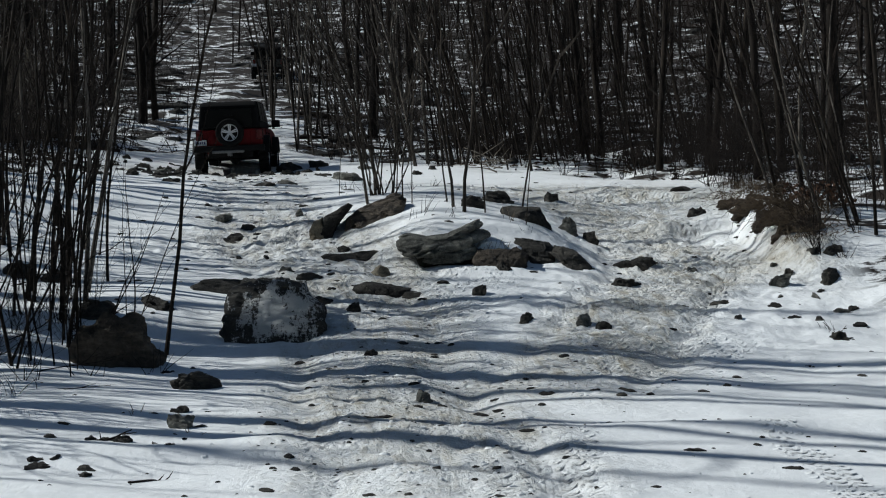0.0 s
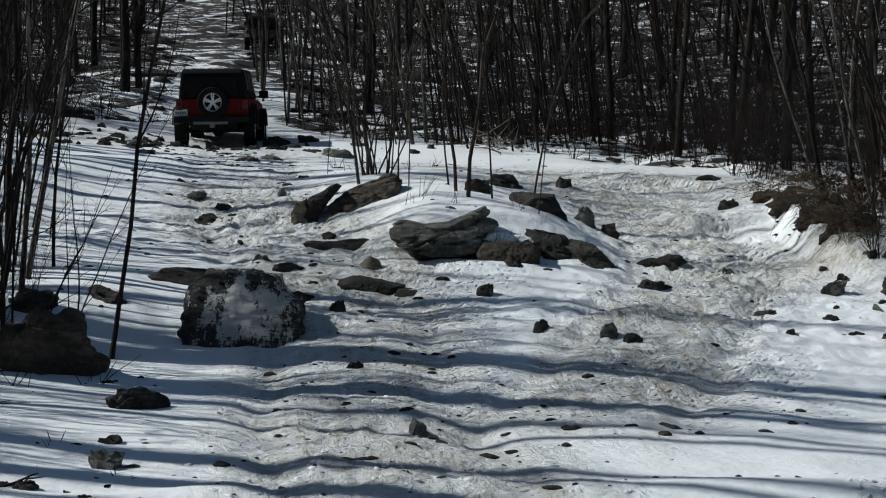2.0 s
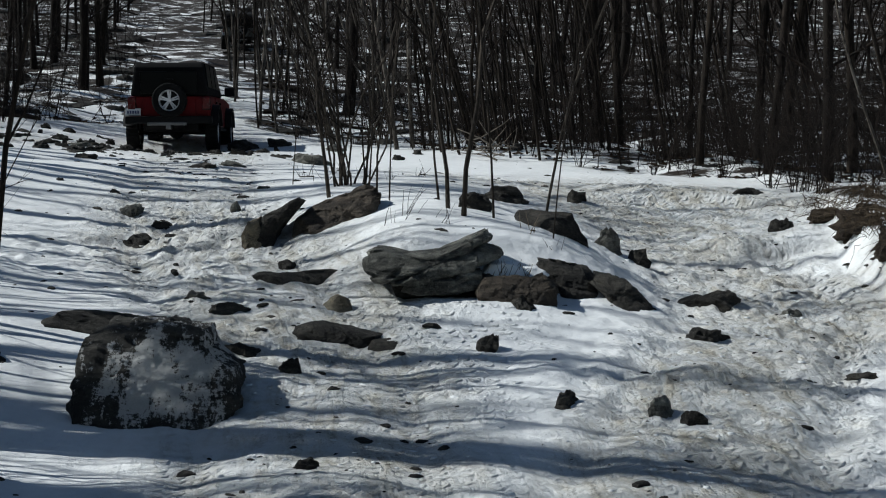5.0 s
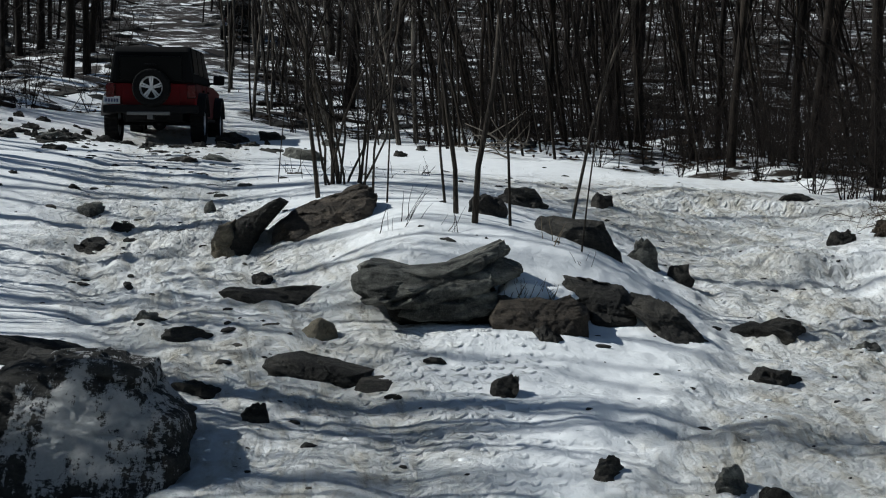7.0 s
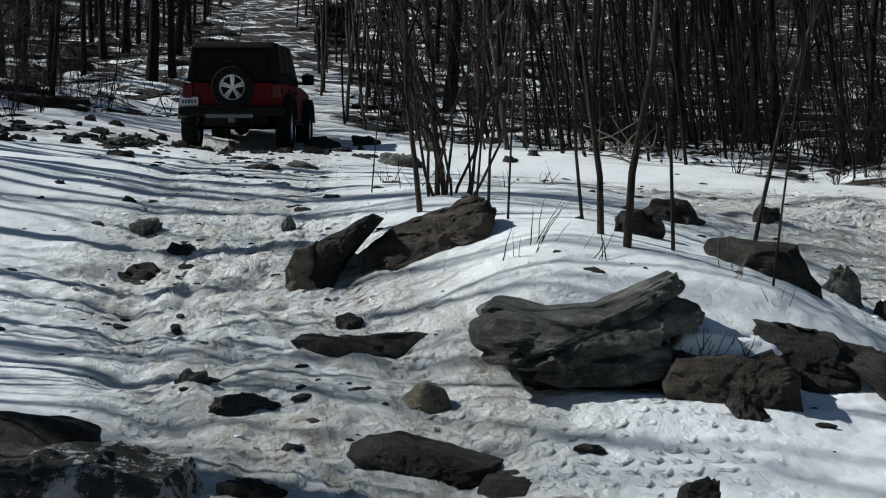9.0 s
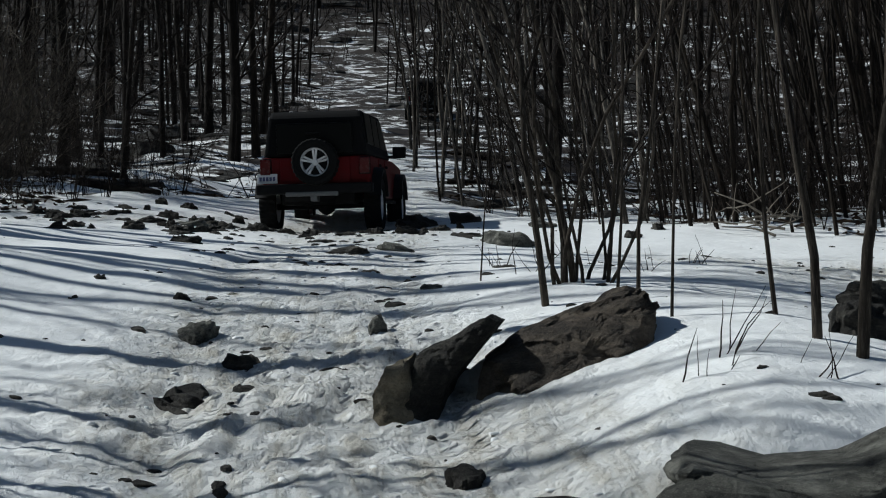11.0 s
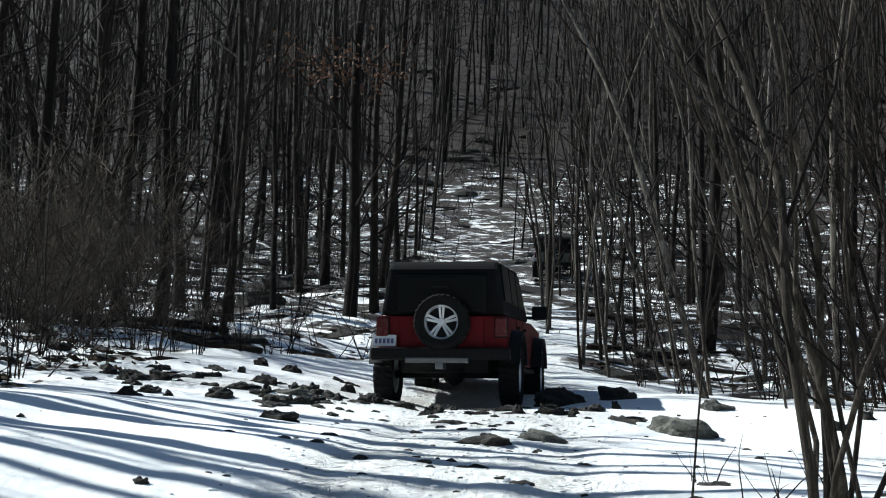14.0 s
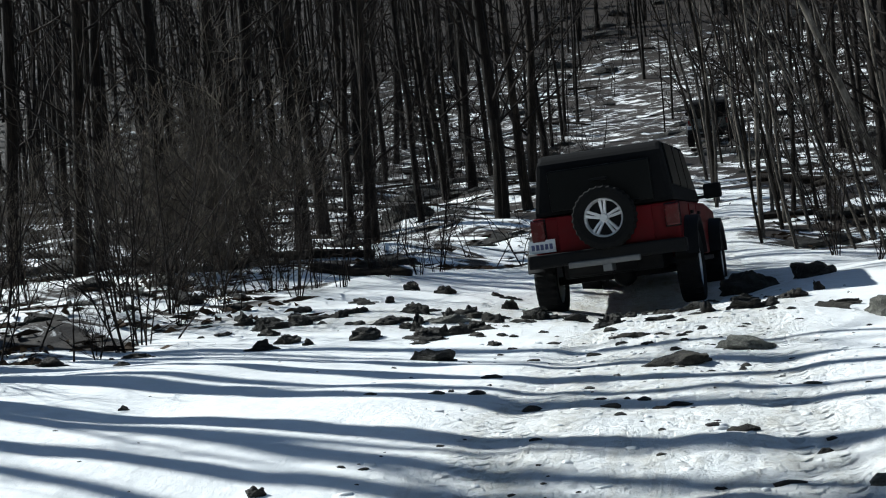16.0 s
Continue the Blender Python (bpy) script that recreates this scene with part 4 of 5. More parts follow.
SHRUB = [tree_model("shrub", 500 + k, TWIG, TWIG, "tangled leafless shrub with many thin stems", "leafless shrubs",
                    height=2.6 + .4 * k, radius=.010, limbs=8, first=.12, spread=.9, twigs=3, wander=.10, sides=4, limb_len=.4, forks=6) for k in range(4)]
THICKET = [tree_model("shrub", 540 + k, PALE_TWIG, PALE_TWIG, "wide leafless bush of fine grey twigs by the wood", "leafless shrubs",
                      height=3.6 + .5 * k, radius=.014, limbs=11, first=.08, spread=1.0, twigs=6, wander=.13, sides=4, limb_len=.42, forks=7, splay=.3) for k in range(3)]
rng = random.Random(77)

# the slim trees on the ledge: x, y, girth, lean to +x, lean to +y
ON_LEDGE = [(.13, 21.80, .66, -.10, .0), (.30, 21.5, .78, .0, .0), (.62, 21.6, .36, -.06, .0), (1.13, 21.8, .42, .03, .0), (1.2, 21.1, .22, .05, .0),
            (-1.32, 24.6, .95, -.12, .0), (-.7, 23.9, .5, .0, .0), (-.84, 24.8, .4, .04, .0), (-.53, 22.95, .34, -.05, .0), (.04, 22.8, .5, -.14, .0), (-1.93, 26.1, .25, .05, .0)]
for k, (x, y, girth, lx, ly) in enumerate(ON_LEDGE):
    plant(WAVY[k % 5], x, y, k * 67, 1.0, (-math.degrees(ly), math.degrees(lx)), girth * (.66 if k < 5 else .5))


def sapling_clump(x, y, stems, seed, tall, lean, stout=()):
    """Thin crooked stems that fan out of one root."""
    r = random.Random(seed)
    ob = thing("sapling_clump", pose(x, y, ground_at(x, y) - .03), "clump of thin crooked stems fanning out of the snowy ledge", "sapling", "sapling clumps")
    for k in range(stems):
        way = (lean + (-.16, .24)[k] if k < len(stout) else lean + r.gauss(0, .17), r.gauss(0, .12))
        t, c = grow(seed + k, height=tall * r.uniform(.65, 1.1), radius=stout[k] if k < len(stout) else r.uniform(.006, .014), lean=way, limbs=9, first=.16, spread=.6, twigs=4, wander=.15, sides=6, limb_len=.22)
        at = Matrix.Translation((r.gauss(0, .07), r.gauss(0, .05), 0))
        stem = part("stem", t.mesh("stem", BARK_LEDGE), BARK_LEDGE, ob)
        stem.matrix_basis = at
        tagged(part("side_growth", c.mesh("side_growth", TWIG), TWIG, stem), kind="stuff")


sapling_clump(-1.22, 25.5, 8, 370, 5.8, -.12, (.026, .021))
sapling_clump(-1.02, 25.35, 5, 390, 5.2, .02)
# thin stems left of the track
BESIDE = [(-3.12, 16.35, 1.6, .165), (-3.96, 15.74, 1.1, .06), (-5.69, 20.0, 1.2, .12), (-5.6, 20.5, 1.3, .16), (-4.93, 19.1, 1.0, .14), (-6.06, 20.2, 1.3, .10), (-4.46, 19.15, 1.0, -.05),
          (-4.2, 16.2, 1.0, .15), (-4.6, 16.8, 1.1, .10), (-5.2, 18.0, 1.2, .12), (-5.4, 21.5, 1.2, .10), (-6.4, 21.0, 1.3, .12), (-4.4, 15.0, .9, .2)]
for k, (x, y, girth, lx) in enumerate(BESIDE):
    plant(WHIP[k % 4] if k else SLIM[2], x, y, k * 71, 1.25 if k else .8, (0, math.degrees(lx)), girth * .75 if k else .55)
for k in range(22):
    y = rng.uniform(15.5, 23)
    x = -.30 * y + rng.uniform(-1.2, 1.3)
    plant((SLIM if k % 3 == 0 else WHIP)[k % 4], x, y, rng.uniform(0, 360), rng.uniform(.7, 1.3), (rng.uniform(-5, 5), rng.uniform(-3, 12)), rng.uniform(.4, .9))
# the tangle at the left edge of the lower track
for k in range(20):
    plant(WHIP[k % 4], rng.uniform(-6.4, -4.3), rng.uniform(13.2, 18.2), rng.uniform(0, 360), rng.uniform(.8, 1.5), (rng.uniform(-14, 14), rng.uniform(-10, 22)), rng.uniform(.5, .9))
for k in range(6):
    plant(SHRUB[k % 4], rng.uniform(-6.2, -4.2), rng.uniform(13.5, 18), rng.uniform(0, 360), rng.uniform(.35, .6), (rng.uniform(-15, 15), rng.uniform(-15, 15)))
for k in range(14):
    plant(WHIP[k % 4], rng.uniform(-4.7, -3.5), rng.uniform(14.3, 17.6), rng.uniform(0, 360), rng.uniform(.35, .8), (rng.uniform(-20, 20), rng.uniform(-15, 28)), rng.uniform(.5, .9))
# tree and bush on the right bank
plant(SLIM[4], 5.45, 17.1, 20, 1.1, (0, -2), .65)
for k in range(9):
    plant(SHRUB[k % 4], 5.2 + rng.uniform(-.2, .9), 19.5 + .5 * k + rng.uniform(-.3, .3), rng.uniform(0, 360), rng.uniform(.35, .65), (rng.uniform(-10, 10), rng.uniform(-20, 0)))
for k in range(16):
    plant(SLIM[(k * 3) % 7], 5.3 + rng.uniform(-.25, .9), 21.0 + rng.uniform(-.6, 2.0), rng.uniform(0, 360), rng.uniform(.55, .8), (rng.uniform(-4, 4), rng.uniform(-20, -4)), rng.uniform(.5, .95))

# trunks beyond the upper clearing
LEFT_TRUNKS = [(-13.4, 41.9, 1.3), (-13.1, 43.0, 1.5), (-12.7, 44.0, 1.4), (-14.5, 49.3, 1.2), (-14.0, 49.6, 1.1), (-11.8, 45.3, .9), (-13.5, 55, 1.4), (-10.5, 49.4, 1.5),
               (-13.1, 56, 1.2), (-12.0, 58, 1.3), (-12.4, 49.7, 1.0), (-15.8, 42.3, 1.3), (-14.9, 40.2, 1.4), (-17, 41.5, 1.4), (-16.8, 44, 1.2), (-16, 47, 1.3), (-11.4, 53, .9), (-15.2, 52.5, 1.2)]
for k, (x, y, girth) in enumerate(LEFT_TRUNKS):
    plant(BIG[k % 6], x, y, k * 83, rng.uniform(.9, 1.1), (rng.uniform(-2, 2), rng.uniform(-2.5, 2.5)), girth * .52)


def too_near(x, y, taken, gap):
    return any((x - a) ** 2 + (y - b) ** 2 < gap * gap for a, b in taken)


taken = [(x, y) for x, y, *_ in LEFT_TRUNKS]
# the close stand of leaning saplings right of the upper track
count = 0
while count < 125:
    x, y = rng.uniform(-4.6, 8), rng.uniform(33.5, 48)
    edge = np.interp(x, [-4.6, -3.6, -2, 0, 3, 8], [41.5, 38.6, 37, 35.2, 34.2, 31])
    if y < edge or rng.random() > math.exp(-(y - edge) / 6) or abs(x - lane_left(y)) < 1.7 or too_near(x, y, taken, .18) or (x < -.3 and rng.random() < .5):
        continue
    taken.append((x, y))
    plant(SLIM[(2 * count) % 8 if x > -.5 and (2 * count) % 8 < 7 else (1, 3, 5)[count % 3]], x, y, rng.uniform(0, 360), rng.uniform(.8, 1.25), (rng.uniform(-4, 4), rng.uniform(-17, -6)), rng.uniform(.25, .6) if count % 3 else rng.uniform(.55, .9))
    count += 1
for k in range(9):
    plant(SLIM[k % 7], -4.75 + .12 * k + rng.uniform(-.15, .15), 44.0 + .75 * k, rng.uniform(0, 360), 1.0, (0, rng.uniform(-9, 0)), rng.uniform(.5, 1.0))
RIGHT_TRUNKS = [(4.9, 33.6, .8), (5.9, 32.4, .9), (6.8, 31.7, 1.0), (7.6, 33, .8), (8.4, 31.2, 1.1), (6.3, 35, .9), (9.2, 34, 1.0), (10.2, 31.5, 1.1), (5.3, 37, .7), (7.4, 37.5, .9), (11, 36, 1.0), (3.4, 37.5, .7), (2.2, 39.5, .8), (12, 32, 1.0), (9.8, 38, .9), (4.2, 40, .8)]
for k, (x, y, girth) in enumerate(RIGHT_TRUNKS):
    taken.append((x, y))
    plant(BIG[(k * 5) % 6], x, y, k * 83, rng.uniform(.9, 1.1), (rng.uniform(-2, 2), rng.uniform(-4, 2)), girth * .6)
SHADE_TRUNKS = [(-10.4, 17.0, .9), (-9.2, 18.3, 1.1), (-13.4, 18.4, 1.0), (-10.6, 28.4, 1.2), (-12.0, 29.8, 1.0), (-13.0, 31.2, 1.3), (-13.9, 32.8, 1.0), (-11.6, 27.4, .8), (-15.0, 30.6, 1.1), (-14.6, 28.6, .9), (-16, 33.4, 1.2)]
for k, (x, y, girth) in enumerate(SHADE_TRUNKS):
    taken.append((x, y))
    plant(TALL[k % 3], x, y, k * 59, rng.uniform(.7, .95), (rng.uniform(-3, 3), rng.uniform(-3, 3)), girth)
plant(TALL[1], -9.3, 13.0, 40, 1.0, (0, 0), 1.0)
for k in range(9):
    plant(SHRUB[k % 4], -4.9 + rng.uniform(-.9, .9), 14.2 + .45 * k + rng.uniform(-.3, .3), rng.uniform(0, 360), rng.uniform(.22, .42), (rng.uniform(-20, 20), rng.uniform(-20, 20)))
# the wood all round
count = 0
while count < 74:
    x, y = rng.uniform(-27, 30), rng.uniform(14, 72)
    if float(wooded(np.array(x), np.array(y))) < .8 or abs(x - lane_left(y)) < 2.4 or too_near(x, y, taken, 1.1) or (x > -9 and x < 5.5 and y < 41) or (x > 3 and y < 24):
        continue
    taken.append((x, y))
    plant(BIG[count % 6], x, y, rng.uniform(0, 360), rng.uniform(.75, 1.15), (rng.uniform(-3, 3), rng.uniform(-3, 3)), rng.uniform(.3, 1.0))
    count += 1
# the trees beside the lower track, whose shadows cross it
count = 0
while count < 20:
    x, y = rng.uniform(-20, -5.5), rng.uniform(15.5, 33)
    if (y > 20.5 and rng.random() < .8) or too_near(x, y, taken, .9) or x > -.33 * y - 2.2 or x > -3.2 - .74 * (y - 20):
        continue
    taken.append((x, y))
    plant(TALL[count % 3], x, y, rng.uniform(0, 360), rng.uniform(.7, 1.0), (rng.uniform(-9, 9), rng.uniform(-6, 6)), rng.uniform(.4, 1.5))
    count += 1
count = 0
while count < 9:
    x, y = rng.uniform(-26, -8), rng.uniform(13.8, 19.6)
    if too_near(x, y, taken, .8) or x > -.33 * y - 3.0 or x > -3.6 - .74 * (y - 20):
        continue
    taken.append((x, y))
    plant(TALL[count % 3], x, y, rng.uniform(0, 360), rng.uniform(.75, 1.15), (rng.uniform(-6, 6), rng.uniform(-5, 5)), rng.uniform(.35, 1.1))
    count += 1
for k in range(6):
    x, y = rng.uniform(-13.5, -9.2), 14.2 + .95 * k + rng.uniform(-.3, .3)
    if x < -.33 * y - 2.8 and x < -3.6 - .74 * (y - 20):
        taken.append((x, y))
        plant(TALL[k % 3], x, y, rng.uniform(0, 360), rng.uniform(1.2, 1.5), (rng.uniform(-5, 5), rng.uniform(-4, 6)), rng.uniform(.28, .5))
for k in range(8):
    x, y = rng.uniform(-11.5, -7.4), rng.uniform(10.6, 15.2)
    taken.append((x, y))
    plant(SLIM[k % 7], x, y, rng.uniform(0, 360), rng.uniform(.6, .8), (rng.uniform(-8, 8), rng.uniform(-8, 8)), rng.uniform(.8, 1.6))
for k, (x, y) in enumerate(((-6.3, 12.7), (-6.9, 13.3), (-7.4, 12.4), (-6.7, 14.0), (-7.8, 13.6), (-6.2, 11.9))):
    plant(SHRUB[k % 4], x, y, k * 61, 1.35, (0, rng.uniform(-6, 6)), 1.3)
for k, (x, y) in enumerate(((-14.8, 30.6), (-13.2, 32.0))):
    taken.append((x, y))
    plant(TALL[k % 3], x, y, k * 77, 1.45, (rng.uniform(-3, 3), rng.uniform(-2, 4)), .55)
# thin growth beside the lower track, whose shadows dapple the snow
count = 0
while count < 27:
    x, y = rng.uniform(-17, -6.5), rng.uniform(15.5, 27)
    if too_near(x, y, taken, .4) or x > -.33 * y - 2.0 or x > -3.2 - .74 * (y - 20):
        continue
    taken.append((x, y))
    plant(SLIM[count % 7], x, y, rng.uniform(0, 360), rng.uniform(.7, 1.3), (rng.uniform(-16, 16), rng.uniform(-8, 12)), rng.uniform(.5, 1.3))
    count += 1
thick = random.Random(55)
for k in range(26):
    y = thick.uniform(36.5, 46)
    x = -9.6 - .50 * (y - 37) - thick.uniform(0, 5.5)
    plant(THICKET[k % 3], x, y, thick.uniform(0, 360), thick.uniform(.55, 1.15), (thick.uniform(-8, 8), thick.uniform(-8, 8)))
for k in range(10):
    y = thick.uniform(37, 44)
    plant(SHRUB[k % 4], thick.uniform(.5, 9), y - 1.5, thick.uniform(0, 360), thick.uniform(.8, 1.25), (thick.uniform(-8, 8), thick.uniform(-14, 4)))
for k in range(20):
    x = thick.uniform(1.5, 9.5)
    y = float(np.interp(x, [0, 3, 5.5, 8, 12], [35.6, 33.8, 31, 28, 20])) + thick.uniform(.1, 3.2)
    plant(SHRUB[k % 4], x, y, thick.uniform(0, 360), thick.uniform(.4, .85), (thick.uniform(-14, 14), thick.uniform(-14, 14)))
# thin saplings where the upper track bends, before the far vehicle
for k in range(20):
    y = thick.uniform(47, 66)
    x = -5.85 - .145 * (y - 50) + thick.uniform(-.45, 1.5)
    plant(SLIM[k % 7], x, y, thick.uniform(0, 360), thick.uniform(.8, 1.15), (thick.uniform(-4, 4), thick.uniform(-10, 2)), thick.uniform(.5, 1.0))
# shrubs along the edge of the wood
count = 0
while count < 52:
    x, y = rng.uniform(-18, 12), rng.uniform(24, 48)
    w = float(wooded(np.array(x), np.array(y)))
    if not .15 < w < .95 or abs(x - lane_left(y)) < 2.2 or too_near(x, y, taken, .5):
        continue
    taken.append((x, y))
    plant(SHRUB[count % 4], x, y, rng.uniform(0, 360), rng.uniform(.45, 1.0), (rng.uniform(-6, 6), rng.uniform(-6, 6)))
    count += 1
for model in (*THICKET, *BIG, *WAVY, *TALL, *SLIM, *WHIP, *SHRUB):
    drop(model)


# the far wood, past counting
def far_wood():
    t = Tubes()
    r = random.Random(9)
    k = 0
    while k < 3700:
        d = r.uniform(0, 1) ** .7
        y = 54 + 190 * d
        x = r.uniform(-.62, .5) * (y + 25) - 3
        if abs(x - float(lane_left(y))) < 2.6 and y < 82:
            continue
        open_slope = -.27 * (y - 15) - 4 < x < 1 and y < 125
        if (open_slope and r.random() < .45) or (y < 115 and r.random() < (.25 if x < 0 else .70)):
            continue
        z = float(lie(x, y)) - .5
        h, rad = r.uniform(8, 19), r.uniform(.05, .20) * (.6 if open_slope else 1)
        p = bent(r, Vector((x, y, z)), Vector((r.uniform(-.07, .05), r.uniform(-.05, .05), 1)), h, 5, .035)
        t.tube(p, [rad * (1 - .85 * q / 5) for q in range(6)], 5)
        for _ in range(5 if y < 120 else 7):
            i = r.randint(1, 4)
            a = r.uniform(0, 6.28)
            q = bent(r, p[i].lerp(p[i + 1], r.random()), Vector((math.cos(a), math.sin(a), r.uniform(.3, 1.1))), h * r.uniform(.1, .28), 3, .2, .05)
            t.tube(q, [rad * .32, rad * .22, rad * .14, .01], 3)
        k += 1
    tagged(new("far_wood", t.mesh("far_wood", BARK_DARK)), "bare dark trees of the wood on the far slope", "trees", kind="stuff")


far_wood()


def brush():
    """Thin twigs and undergrowth among the trees."""
    t = Tubes()
    r = random.Random(21)
    k = 0
    while k < 5600:
        y = 22 + 125 * r.random() ** 1.25
        x = r.uniform(-.5, .42) * (y + 5) - 2
        if k % 4 == 0:
            y = r.uniform(33.5, 50)
            x = r.uniform(-.5, .34 * (y + 3))
        w = float(wooded(np.array(x), np.array(y)))
        if w < .3 or abs(x - float(lane_left(y))) < 2.0:
            continue
        z = ground_at(x, y) - .05
        h = r.uniform(.4, 2.6) * (1 + max(y - 55, 0) / 70)
        p = bent(r, Vector((x, y, z)), Vector((r.uniform(-.5, .4), r.uniform(-.4, .4), 1)), h, 4, .13)
        rad = r.uniform(.005, .014) * (1 + max(y - 40, 0) / 45)
        t.tube(p, [rad * (1 - .7 * q / 4) for q in range(5)], 3)
        for _ in range(3):
            i = r.randint(1, 3)
            a = r.uniform(0, 6.28)
            q = bent(r, p[i], Vector((math.cos(a), math.sin(a), r.uniform(0, 1))), h * r.uniform(.2, .5), 2, .2)
            t.tube(q, [rad * .6, rad * .45, .002], 3)
        k += 1
    tagged(new("undergrowth", t.mesh("undergrowth", TWIG)), "tangle of thin bare twigs under the trees", "undergrowth", kind="stuff")


brush()


def wood_floor():
    """Stones, fallen boughs and humps that break the snow under the trees."""
    r = random.Random(5)
    verts, faces = [], []
    k = 0
    while k < 2000:
        y = 33 + 125 * r.random() ** 1.15
        x = r.uniform(-.5, .42) * (y + 5) - 2
        if float(wooded(np.array(x), np.array(y))) < .5 or abs(x - float(lane_left(y))) < 1.9:
            continue
        s = (.09 + .34 * r.random() ** 2) * (1 + max(y - 55, 0) / 80)
        lng, slim = r.uniform(.7, 2.6), r.uniform(.5, 1.0)
        z = ground_at(x, y)
        start = len(verts)
        a0 = r.uniform(0, 6.28)
        for ringz, rr in ((-.15, 1.0), (.18, .85), (.34, .45)):
            for i in range(7):
                a = a0 + 6.283 * i / 7
                q = s * rr * r.uniform(.75, 1.2)
                verts.append((x + math.cos(a) * q * lng, y + math.sin(a) * q * slim, z + s * ringz * r.uniform(.4, 1.6)))
        for j in range(2):
            for i in range(7):
                q = start + 7 * j
                faces.append((q + i, q + (i + 1) % 7, q + 7 + (i + 1) % 7, q + 7 + i))
        faces.append(tuple(range(start + 14, start + 21)))
        k += 1
    tagged(new("forest_stones", mesh_of("forest_stones", verts, faces, ROCK_DUSTED, False)), "dark stones scattered over the wooded slope, dusted with snow", "rocks", kind="stuff")
    t = Tubes()
    for k in range(330):
        y = 34 + 100 * r.random()
        x = r.uniform(-.5, .42) * (y + 5) - 2
        if float(wooded(np.array(x), np.array(y))) < .9 or abs(x - float(lane_left(y))) < 2.6 or y < 38:
            continue
        a, ln, rad = r.uniform(-.6, .6), r.uniform(1.2, 4.5), r.uniform(.03, .12)
        pts = []
        for q in range(6):
            px, py = x + math.cos(a) * ln * (q / 5 - .5), y + math.sin(a) * ln * (q / 5 - .5)
            pts.append(Vector((px, py, ground_at(px, py) + rad * .6)))
        t.tube(pts, [rad * (1 - .5 * q / 5) for q in range(6)], 5)
    tagged(new("fallen_boughs", t.mesh("fallen_boughs", BARK)), "fallen boughs lying on the forest floor", "deadwood", kind="stuff")


wood_floor()


slope = random.Random(91)
for k in range(44):
    y = 45 + 62 * slope.random()
    x = slope.uniform(-.40, .12) * (y - 12) - 1
    if abs(x - float(lane_left(y))) < 2.6:
        continue
    w = slope.uniform(.5, 1.7)
    rock("boulder", x, y, w, w * slope.uniform(.4, .7), w * slope.uniform(.15, .27), "dark boulder on the wooded snowy slope", ROCK_DARK, 1100 + k, slope.uniform(-25, 25), (0, slope.uniform(-8, 8)), 0, .6, 3, 7, "boulders on the slope", .10)


# ---------------------------------------------------------------- small things
def clods(name, count, seed, mat, label, category, small, large, where):
    """Lumps lying on the snow."""
    r = random.Random(seed)
    verts, faces = [], []
    k = 0
    while k < count:
        y = r.uniform(9, 36)
        x = where(r, y)
        s = small + (large - small) * r.random() ** 3
        z = ground_at(x, y)
        start, a0 = len(verts), r.uniform(0, 6.28)
        lng, slim = r.uniform(.8, 2.0), r.uniform(.5, 1.0)
        turn = r.uniform(-.7, .7)
        for up, rr in ((-.3, .95), (.18, .9), (.42, .45)):
            for i in range(6):
                a = a0 + 6.283 * i / 6
                q = s * rr * r.uniform(.7, 1.2)
                ex, ey = math.cos(a) * q * lng, math.sin(a) * q * slim
                verts.append((x + ex * math.cos(turn) - ey * math.sin(turn), y + ex * math.sin(turn) + ey * math.cos(turn), z + s * up * r.uniform(.7, 1.3)))
        for j in range(2):
            for i in range(6):
                q = start + 6 * j
                faces.append((q + i, q + (i + 1) % 6, q + 6 + (i + 1) % 6, q + 6 + i))
        faces.append(tuple(range(start + 12, start + 18)))
        k += 1
    tagged(new(name, mesh_of(name, verts, faces, mat, name == "snow_lumps")), label, category, kind="stuff")


def along_lanes(r, y):
    c = lane_left(y) if r.random() < .6 or y > 31 or y < 13 else lane_right(y)
    return float(c) + r.gauss(0, .75)


def anywhere(r, y):
    return r.uniform(-.33, .33) * (y + 2) - .6


CRUST = material("snow_lump", .7)[0]
CRUST.node_tree.nodes["Principled BSDF"].inputs["Base Color"].default_value = (.74, .745, .74, 1)
clods("snow_lumps", 2200, 61, CRUST, "churned lumps of crusty snow along the wheel tracks", "snow", .006, .028, along_lanes)
clods("dirt_clods", 520, 62, ROCK_DARK, "dark clods and pebbles along the wheel tracks", "debris", .012, .06, along_lanes)
clods("litter", 620, 63, ROCK_DARK, "dark bits of bark and stone lying on the snow", "debris", .008, .05, anywhere)


